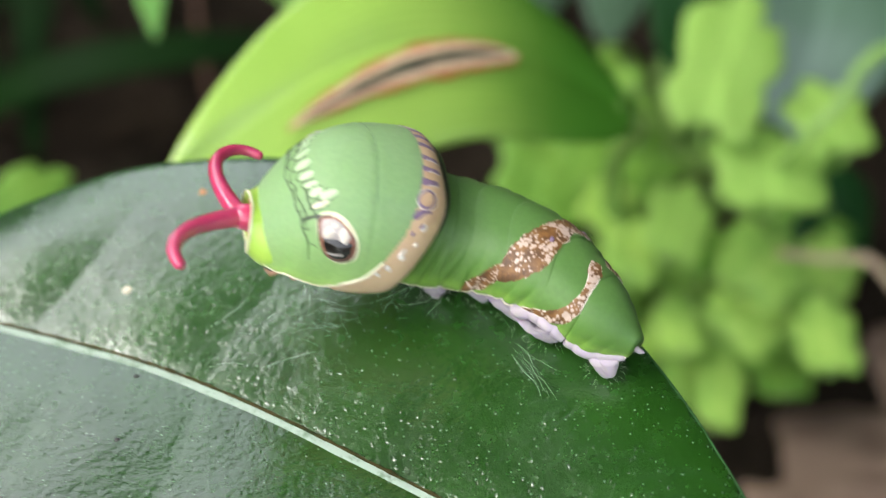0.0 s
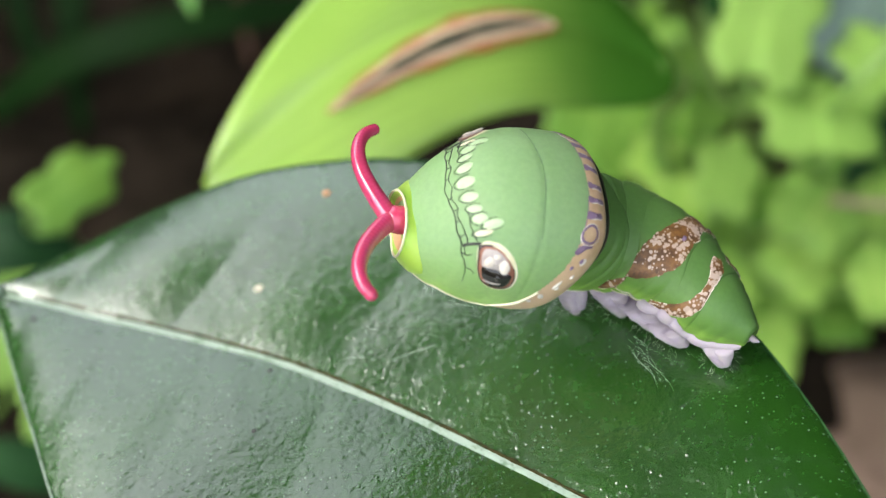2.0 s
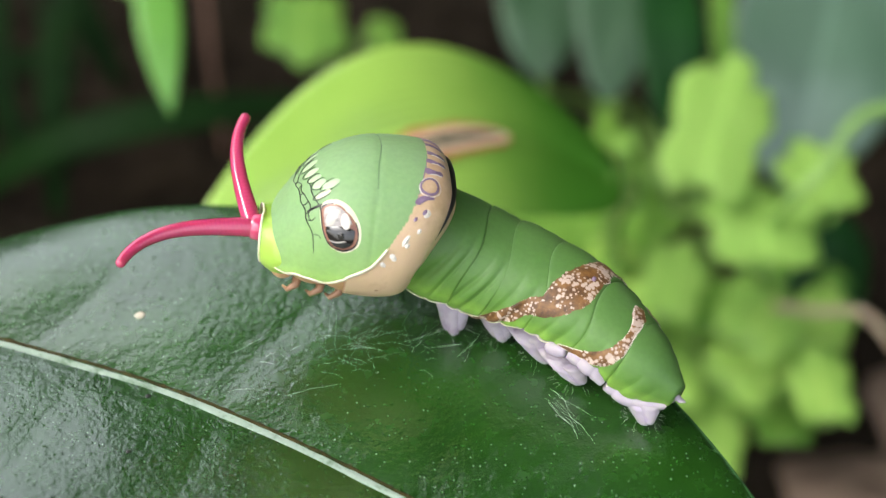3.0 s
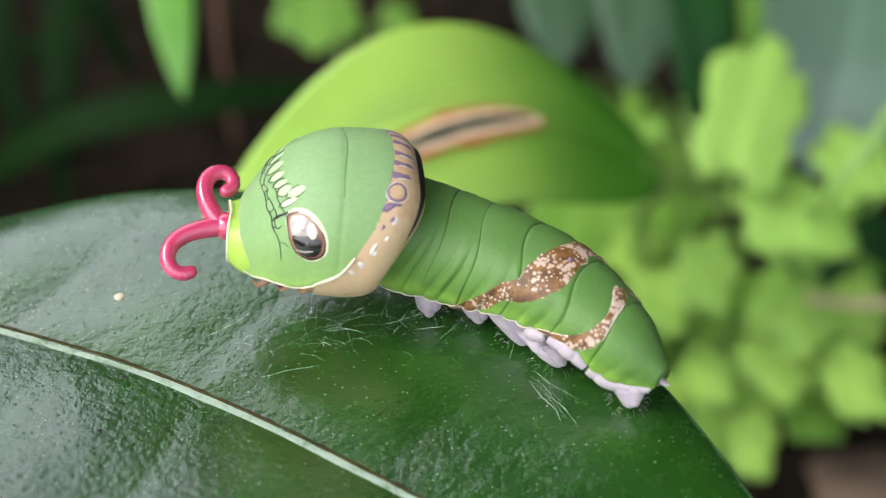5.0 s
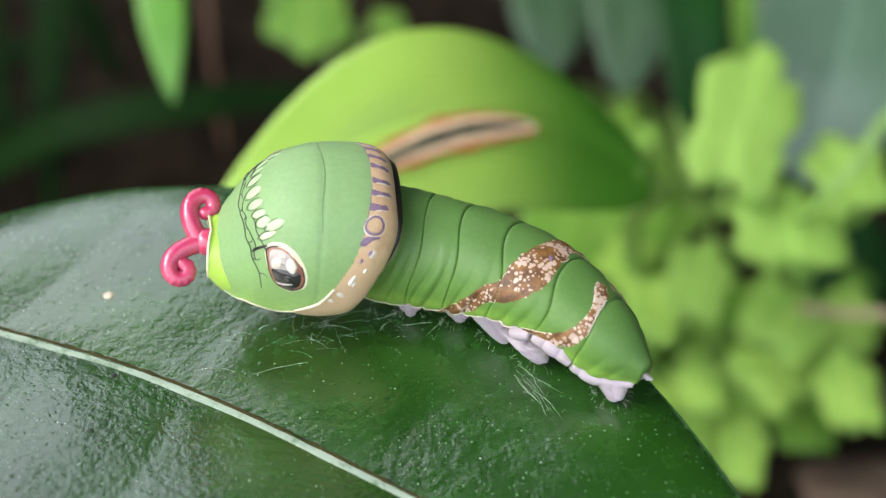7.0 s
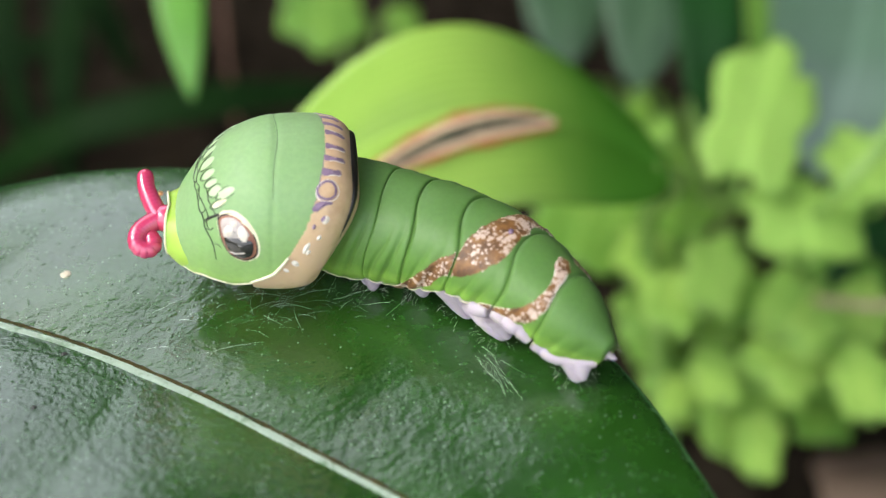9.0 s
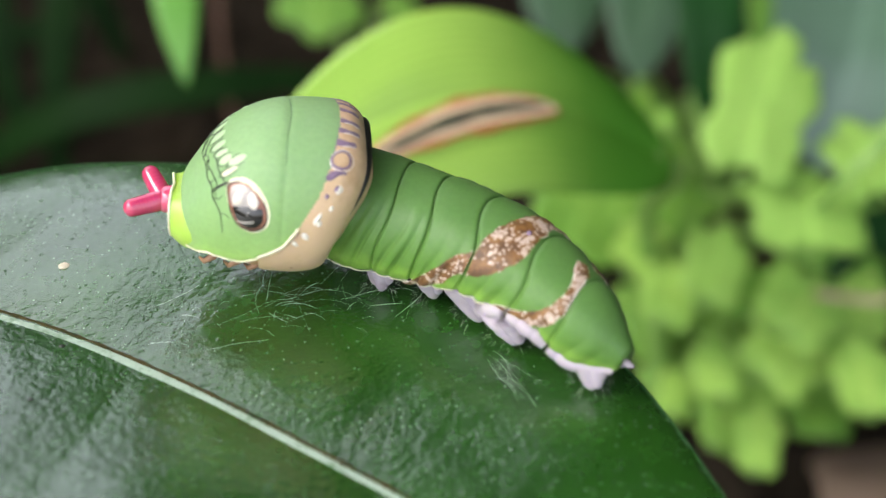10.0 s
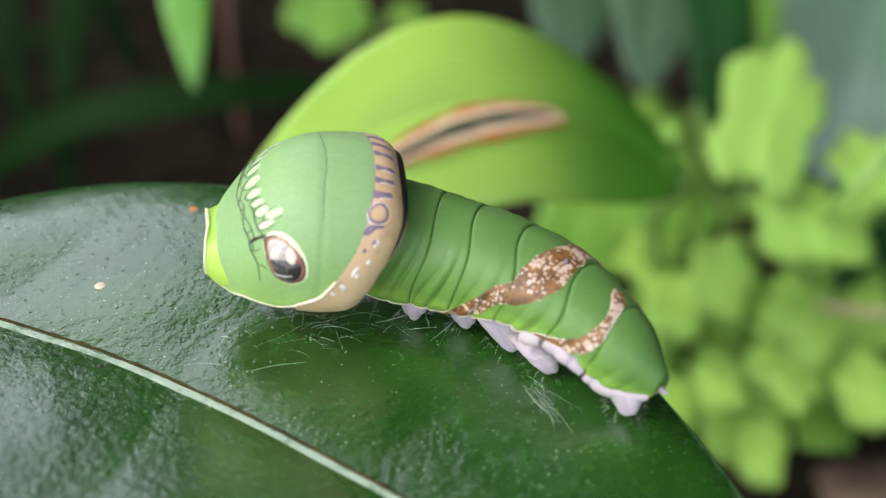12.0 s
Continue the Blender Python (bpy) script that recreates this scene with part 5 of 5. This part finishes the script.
def saddle_mark(name, top, bottom, material, parent, label="", up=0.05, ragged=0.0, steps=60, grow=0.0, side=1):
    """A band of pigment on the body between two edges, each a row of places along and angles; grow widens it, in degrees."""
    verts, cols = [], 11
    for k in range(steps + 1):
        u = k / steps
        a, b = catmull([(*q, 0) for q in top], u), catmull([(*q, 0) for q in bottom], u)
        d = (b - a)
        wide = math.hypot(d.x * 3.6, radians(d.y) * 5.0) or 1.0
        extra = grow / wide
        for j in range(cols):
            v = j / (cols - 1)
            v = -extra + v * (1 + 2 * extra)
            if j in (0, cols - 1):
                out = -1 if j == 0 else 1
                v += out * ragged * (0.7 * noise.noise((u * 14, 3.0 + 6 * j, 1.0)) + 0.5 * noise.noise((u * 45, 5.0 + j, 1.0))) / wide
            q = a + d * v
            verts.append(body_place(q.x, q.y * side, up - (0.05 if j in (0, cols - 1) else 0)))
    return mesh_object(name, verts, grid_faces(steps + 1, cols), material, parent, label)


# the two oblique bands: ring, upper edge, lower edge
SADDLES = [
    (2, [(2.10, 131), (2.44, 114), (2.74, 98), (3.00, 78), (3.12, 74), (3.25, 69)], [(2.14, 137), (2.56, 128), (2.98, 113), (3.07, 104), (3.14, 97), (3.25, 93.5)]),
    (3, [(3.27, 68), (3.38, 54), (3.60, 38), (3.79, 23), (3.86, 10), (3.87, 0)], [(3.27, 93), (3.60, 86.5), (3.97, 67), (4.21, 48), (4.27, 20), (4.20, 0)]),
    (3, [(4.05, 112), (4.18, 109), (4.31, 106.5)], [(4.05, 113), (4.18, 112.8), (4.31, 112.5)]),
    (4, [(4.33, 107), (4.76, 90), (5.10, 63), (5.20, 40), (5.02, 24), (4.95, 13)], [(4.33, 114), (5.02, 107), (5.33, 79), (5.39, 44), (5.33, 17), (5.12, 5)]),
]


LOBE = [(0.0, 1.30), (0.2, 1.32), (0.45, 1.16), (0.7, 0.92), (0.88, 0.70), (0.96, 0.52), (1.0, 0.28)]


def proleg(foot, top, size, parent, along, spread=0.58):
    """A soft stumpy leg: three fleshy folds that hang side by side from the flank and close on one pad, with a fringe of hairs."""
    foot, top = Vector(foot), Vector(top)
    along = Vector((along.x, along.y, 0)).normalized()
    across = Vector((-along.y, along.x, 0))
    verts, faces = [], []
    rows, cols = 16, 22
    for fold, (off, wide, drop) in enumerate(((-1.0, 0.50, 0.84), (1.0, 0.48, 0.90), (0.05, 0.60, 1.0))):
        start = len(verts)
        a = top + along * (off * spread * size) - across * (0.10 * abs(off) * size)
        b = top.lerp(foot, drop) + along * (off * 0.40 * size)
        for i in range(rows):
            u = i / (rows - 1)
            c = a.lerp(b, u)
            r = size * wide * spline(LOBE, u)[0]
            for j in range(cols):
                q = 2 * math.pi * j / cols
                rr = r * (1 + 0.06 * math.sin(u * 17 + 2 * fold) * (1 - u) + 0.10 * noise.noise((math.cos(q) * 1.5 + fold, math.sin(q) * 1.5, u * 3 + foot.x)))
                verts.append((c + along * (math.cos(q) * rr * 0.95) + across * (math.sin(q) * rr * 0.85)) * 0.001)
        faces += grid_faces(rows, cols, True, True, start)
        faces.append(tuple(start + k for k in range(cols)))
        faces.append(tuple(start + (rows - 1) * cols + k for k in range(cols))[::-1])
    leg = mesh_object("proleg", verts, faces, "lilac", parent, "soft lilac-white stumpy proleg")
    rnd = random.Random(int(foot.x * 31 + 500))
    runs = []
    for k in range(34):
        b = rnd.uniform(0, 2 * math.pi)
        s = top.lerp(foot, rnd.uniform(0.55, 0.95)) + Vector((math.cos(b) * size * 0.9, math.sin(b) * size * 0.65, 0))
        e = s + Vector((math.cos(b) * rnd.uniform(0.2, 0.8), math.sin(b) * rnd.uniform(0.2, 0.8), -rnd.uniform(0.0, 0.6)))
        e.z = max(e.z, 0.3)
        m = (s + e) / 2 + Vector((0, 0, 0.15))
        runs.append(([s * 0.001, m * 0.001, e * 0.001], [0.000008, 0.000006, 0.000003]))
    many_tubes("leg_hairs", runs, "hair", leg, "fine pale hairs", 4)
    return leg


# each walking leg, with its share of the neck's drift over the leaf
LEGS = []


def caterpillar_thing():
    holder = new("caterpillar")
    holder.location = PERCH
    tagged(holder, "plump green swallowtail caterpillar with red forked horn on leaf", "caterpillar")
    thorax = thorax_part(holder)
    segments = [body_segment(k, holder) for k in range(len(BREAKS) - 1)]
    for side in (1, -1):
        # oblique brown saddle bands, one stretch on each ring
        for name, material, up, grow, rag in (("saddle_edge", "white", 0.025, 0.06, 0.20), ("saddle_band", "saddle", 0.05, 0.0, 0.22)):
            lab = "thin white edge of the saddle" if material == "white" else "mottled brown saddle band"
            for ring, top, bottom in SADDLES:
                saddle_mark(name, top, bottom, material, segments[ring], lab, up, rag, 60, grow, side)
        line_on("saddle_spot", [(4.03, 30 * side), (4.10, 29 * side)], 0.28, "violet", segments[3], "violet dot on the saddle", 0.0, body_place, 6, 10)
        line_on("flank_line", [(p, green_edge(p) * side) for p in (5.48, 5.8, 6.2, 6.6, 6.95)], 0.16, "white", segments[5], "thin white line along the flank", 0.0, body_place)
        # pale fleshy fold that hangs under the green skin of the hind rings
        for ring, stretch in ((3, (3.9, 4.1, 4.28)), (4, (4.36, 4.6, 4.9, 5.15, 5.36)), (5, (5.44, 5.8, 6.2, 6.6, 6.9))):
            line_on("flank_fold", [(p, (green_edge(p) + 7) * side) for p in stretch], 0.62, "lilac", segments[ring], "soft lilac fold under the flank", -0.15, body_place, 40, 12)
        for k, (p, r) in enumerate(((1.3, 1.10), (2.3, 1.12), (3.0, 1.16), (3.8, 1.30))):
            c, ahead, left, up, w, h = axis_at(p)
            foot = Vector((*FEET[k], 0.6)) if side > 0 else c - left * 3.4 - ahead * 0.3
            foot.z = 0.6
            top = c + left * (3.3 * side)
            top = top.lerp(Vector((foot.x, foot.y, top.z)), 0.5) + left * (0.2 * side)
            top.z = max(c.z - 2.6, 2.2)
            # the feet stay planted; the shank reaches up inside the body, which rises off it
            shank = (2.4, 2.0, 1.2, 0.6)[k]
            top += (top - foot) * (0.35 * shank / (top - foot).length) + Vector((0, 0, 0.65 * shank)) - left * (0.25 * shank * side)
            LEGS.append((proleg(foot, top, r * 1.28, holder, ahead), (0.62, 0.60, 0.52, 0.36)[k]))
        c, ahead, left, up, w, h = axis_at(6.25)
        foot = Vector((*FEET[4], 0.6)) if side > 0 else c - left * 1.6
        foot.z = 0.6
        top = c + left * (1.4 * side) + ahead * 0.3
        top.z = 2.7
        proleg(foot, top, 1.45, holder, ahead, 0.6)
    # the tail point
    tip = axis_at(6.95)[0] * 0.001
    ahead = axis_at(6.9)[1]
    tube("tail_point", [tip + ahead * 0.0006, tip - ahead * 0.0006, tip - ahead * 0.0010 + Vector((0, 0, 0.0002))], [0.0004, 0.00024, 0.00006], "lilac", segments[5], "small pale tail point")
    pts = [thorax_out(-0.2, -80 + 160 * k / 40, -0.15) for k in range(41)]
    tube("neck_crease", pts, [0.0001 + 0.00040 * math.sin(math.pi * k / 40) for k in range(41)], "black", thorax, "velvety black neck crease")
    # the forked horn: rounded pieces that nest in one another
    horn = []
    for fork in (1, -1):
        row = []
        for k in range(HORN_PIECES):
            r0 = 0.88 - 0.52 * (k / (HORN_PIECES - 1)) ** 0.9
            r1 = 0.88 - 0.52 * ((k + 1) / (HORN_PIECES - 1)) ** 0.9
            verts, n, cols = [], 11, 14
            for i in range(n):
                u = i / (n - 1)
                x = -0.95 * r0 + (PIECE + 0.95 * r0 + 0.95 * r1) * u
                r = r0 + (r1 - r0) * min(max(x / PIECE, 0), 1)
                if x < 0:
                    r *= math.sqrt(max(0.02, 1 - (x / r0) ** 2))
                if x > PIECE:
                    r *= math.sqrt(max(0.02, 1 - ((x - PIECE) / r1) ** 2))
                for j in range(cols):
                    b = 2 * math.pi * j / cols
                    verts.append(Vector((x, r * math.cos(b), r * math.sin(b))) * 0.001)
            faces = grid_faces(n, cols, True)
            faces.append(tuple(range(cols))[::-1])
            faces.append(tuple((n - 1) * cols + j for j in range(cols)))
            row.append(mesh_object("horn_joint", verts, faces, "horn", thorax, "glossy crimson horn joint" if k == 0 else ""))
        horn.append(row)
    pts = [Vector((x, 0, 0)) * 0.001 for x in (-2.2, -1.0, 0.0, 0.7, 1.2)]
    stem = tube("horn_stem", pts, [0.0009, 0.00115, 0.0012, 0.0011, 0.0006], "horn", thorax, "glossy crimson fork stem", 16)
    return holder, thorax, segments, horn, stem


HORN_PIECES = 40
PIECE = 0.36
caterpillar, thorax, segments, horn, horn_stem = caterpillar_thing()


# ---- what moves ----
SWAY = [
    (0.0, 5.17, -11.32, -8.03, 12.48, -9.81, -0.96),
    (0.5, 8.25, -6.46, -13.52, 13.64, -14.24, -4.47),
    (1.0, 11.60, -2.97, -17.80, 14.83, -15.20, -6.40),
    (1.5, 10.99, -0.78, -18.34, 14.56, -7.00, -0.41),
    (2.0, 11.84, -8.13, -11.11, 10.47, -10.63, -3.50),
    (2.5, 9.86, -14.79, 2.21, 8.96, -5.36, 1.66),
    (3.0, 9.35, -16.70, 4.03, 3.08, -0.57, 1.03),
    (5.0, 3.40, -10.91, 0.15, 1.80, -1.34, 0.04),
    (5.5, 2.88, -11.31, 0.44, 2.39, -1.17, 0.90),
    (6.0, 3.10, -9.93, -0.47, 2.37, -0.43, 1.87),
    (6.5, 3.48, -8.36, -1.70, 2.21, -1.45, 0.91),
    (7.0, 2.58, -8.24, -0.92, 3.06, -2.11, 0.53),
    (9.0, -3.06, -11.66, 3.91, 1.58, -2.50, -0.73),
    (9.5, -2.30, -7.03, -1.52, 1.02, -2.05, -1.32),
    (10.0, -2.35, -11.36, 1.81, 0.15, -0.72, -0.54),
    (10.5, -1.15, -9.72, -1.46, -0.74, 0.08, -0.19),
    (11.0, -1.32, -10.97, -1.06, -0.25, -0.33, -0.37),
    (11.5, -0.42, -12.40, 0.33, -0.21, -0.37, -0.33),
    (12.0, 0.00, -12.00, 0.00, 0.00, -0.00, 0.00)]
NOD = [
    (0.0, -2.07, 2.04, 1.82, 8.3, -23.4, 187.5),
    (0.5, 1.61, -1.76, 5.78, -3.8, -36.3, 198.6),
    (1.0, 2.30, -1.75, 4.60, 14.5, -43.0, 195.4),
    (1.5, 0.20, -0.41, 8.98, 21.8, -30.5, 193.6),
    (2.0, 0.14, -1.21, 5.98, -8.0, -31.4, 190.6),
    (2.5, -2.15, 1.12, 5.00, 15.4, -18.5, 185.8),
    (3.0, -2.81, 3.13, 3.55, 15.0, -8.7, 182.7),
    (5.0, -3.80, 4.03, 1.78, 5.8, -7.9, 185.1),
    (5.5, -3.77, 3.68, 2.13, 1.8, -6.5, 182.4),
    (6.0, -3.87, 2.44, 2.94, -13.6, -3.2, 180.9),
    (6.5, -4.12, 3.17, 2.03, -17.9, -4.3, 182.7),
    (7.0, -4.59, 4.36, 0.88, -5.4, -7.4, 185.8),
    (9.0, -4.21, 5.24, 0.38, -3.2, -4.7, 185.3),
    (9.5, -3.88, 5.18, 0.45, 0.7, -5.1, 184.5),
    (10.0, -4.25, 4.67, 1.19, 5.2, -5.5, 185.4),
    (10.5, -3.78, 4.76, 1.48, 2.3, -2.7, 184.3),
    (11.0, -3.71, 4.29, 1.63, -2.2, -2.1, 184.0),
    (11.5, -4.31, 4.34, 1.15, -3.3, -4.1, 185.8),
    (12.0, -4.46, 4.52, 1.24, -5.1, -4.0, 186.8)]
# seconds; how far the stem is out; then for the far and the near fork: splay, curl in degrees and length in mm
FORKS = [
    (0.0, 0.9, 66, 150, 12.2, 24, 95, 9.6), (0.5, 0.9, 66, 48, 15.0, 40, 60, 9.2), (1.0, 0.9, 66, 40, 9.3, 30, 70, 6.6), (1.5, 0.9, 80, 60, 9.2, 20, 85, 5.8),
    (2.0, 0.9, 60, 95, 10.0, 45, 90, 8.6), (2.5, 0.9, 78, 20, 13.6, 10, 45, 9.3), (3.0, 0.9, 72, 40, 11.0, 6, 60, 12.0), (5.0, 0.9, 55, 290, 8.4, 12, 200, 8.3),
    (5.5, 0.9, 55, 270, 8.4, 12, 210, 8.3)]
FORKS_LATER = [
    (6.0, 0.9, 60, 205, 8.2, 20, 270, 8.5), (6.5, 0.9, 58, 200, 8.2, 20, 270, 8.5), (7.0, 0.9, 60, 300, 7.0, 18, 330, 6.8), (9.0, 0.9, 62, 30, 3.9, 25, 290, 5.2),
    (9.5, 0.9, 62, 10, 2.9, 24, 20, 2.9), (10.0, 0.9, 62, 0, 2.5, 22, 0, 2.6), (10.5, 0.8, 60, 0, 2.3, 34, 0, 2.3), (11.0, 0.8, 58, 0, 1.6, 40, 0, 1.7), (11.5, -0.2, 45, 0, 0.8, 30, 0, 0.8), (12.0, -2.6, 30, 0, 0.2, 20, 0, 0.2)]
# seconds; degrees by which the fork is raised on the far side
TILT = [(0.0, 0), (0.5, 0), (1.0, -25), (1.5, -25), (2.0, 0), (2.5, -35), (3.0, -35), (5.0, -35), (5.5, -35), (6.0, -25), (6.5, -20), (7.0, -32), (9.0, -28), (10.0, -25), (12.0, -20)]
# seconds; degrees by which the body tips over on its feet while the leaf sways
LEAN = [(0.0, 8), (0.5, 3), (1.0, 9), (1.5, 12), (2.0, 10), (2.5, 8), (3.0, 4), (4.0, 2), (6.0, 0), (12.0, 0)]
HORN_ROOT = Vector((14.7, 0.0, 5.3))


def fork_rows(fork, k, times):
    rows = []
    table = FORKS + FORKS_LATER
    for t in times:
        out, sa, ca, la, sb, cb, lb = spline(table, t)
        splay, curl, length = (sb, cb, lb) if fork > 0 else (sa, ca, la)
        length = max(length, 0.2)
        pos, ang, here = Vector((0.3, 0, 0)), splay, 0.0
        goal = min(k * PIECE, max(length - PIECE * 0.8, 0.0))
        step = 0.1
        while here < goal - 1e-6:
            d = min(step, goal - here)
            f = (here + d / 2) / length
            ang += curl * 2.5 * f ** 1.5 * d / length
            pos += Vector((math.cos(radians(ang)), fork * math.sin(radians(ang)), 0.0)) * d
            here += d
        if k * PIECE > length and length < 1.0:
            pos = Vector((-1.2 - 0.02 * k, fork * 0.1, 0))
        base = HORN_ROOT + Vector((out, 0, 0))
        roll = spline(TILT, t)[0]
        p = (base + Matrix.Rotation(radians(roll), 3, 'X') @ Matrix.Rotation(radians(-8), 3, 'Y') @ pos) * 0.001
        turn = Matrix.Rotation(radians(roll), 3, 'X') @ Matrix.Rotation(radians(-8), 3, 'Y') @ Matrix.Rotation(radians(fork * ang), 3, 'Z')
        rows.append((t, Matrix.Translation(p) @ turn.to_4x4()))
    return rows


def follow(p):
    """How much of the neck's drift a place on the body's axis takes part in."""
    u = min(max((p - 0.3) / 5.6, 0.0), 1.0)
    return (1 - u) ** 1.6


def motions():
    sway = [(t, pose(x / 1000, y / 1000, z / 1000, a, b, c)) for t, x, y, z, a, b, c in SWAY]
    walk(leaf, sway)
    walk(caterpillar, sway)
    nod = [(t, pose(x / 1000, y / 1000, z / 1000, a, b, c)) for t, x, y, z, a, b, c in NOD]
    walk(thorax, nod)
    rest = nod[-1][1].inverted()
    neck = axis_at(0.3)[0] * 0.001
    sole = axis_at(2.8)[0].copy()
    sole.z = 0.8
    sole = sole * 0.001
    along = axis_at(2.8)[1]
    for ob, p, share, lean, sink in zip(segments, (0.8, 1.8, 2.8, 3.8, 4.9, 6.1), (0.6, 0.3, 0.12, 0.0, 0.0, 0.0), (0.35, 0.75, 1.0, 1.0, 1.0, 1.0), (0.06, 0.065, 0.065, 0.06, 0.06, 0.06)):
        # the rings ride on one smooth axis from the neck, which goes with the thorax, to the tail, which stays
        centre, ahead = axis_at(p)[0] * 0.001, axis_at(p)[1]
        rows = []
        for t, m in nod:
            turn = m @ rest
            drift = (turn @ neck) - neck
            here, fore, back = (axis_at(q)[0] * 0.001 + drift * follow(q) for q in (p, max(p - 0.5, 0), min(p + 0.5, 7)))
            was = (axis_at(max(p - 0.5, 0))[0] - axis_at(min(p + 0.5, 7))[0]).normalized()
            swing = was.rotation_difference((fore - back).normalized())
            q = turn.to_quaternion()
            part_turn = 2 * math.atan2(Vector((q.x, q.y, q.z)).dot(ahead), q.w)
            part_turn = (part_turn + math.pi) % (2 * math.pi) - math.pi
            spin = Matrix.Rotation(part_turn * share, 4, ahead)
            drop = Matrix.Translation((0, 0, -0.001 * sink * spline(LEAN, t)[0]))
            tip = drop @ Matrix.Translation(sole) @ Matrix.Rotation(radians(spline(LEAN, t)[0] * lean), 4, along) @ Matrix.Translation(-sole)
            rows.append((t, tip @ Matrix.Translation(here) @ swing.to_matrix().to_4x4() @ spin @ Matrix.Translation(-centre)))
        walk(ob, rows)
    for ob, share in LEGS:
        # the feet step over the skin without leaving it
        steps = [(t, (m @ rest @ neck - neck) * share) for t, m in nod]
        walk(ob, [(t, pose(d.x, d.y, 0)) for t, d in steps])
    times = [0.25 * k for k in range(49)]
    for fork, row in zip((-1, 1), (horn[1], horn[0])):
        for k, ob in enumerate(row):
            walk(ob, fork_rows(fork, k, times))
    stem_rows = []
    for t in times:
        out = spline(FORKS + FORKS_LATER, t)[0]
        p = (HORN_ROOT + Vector((out - 0.3, 0, 0))) * 0.001
        stem_rows.append((t, pose(p.x, p.y, p.z, 0, -8, 0)))
    walk(horn_stem, stem_rows)


motions()
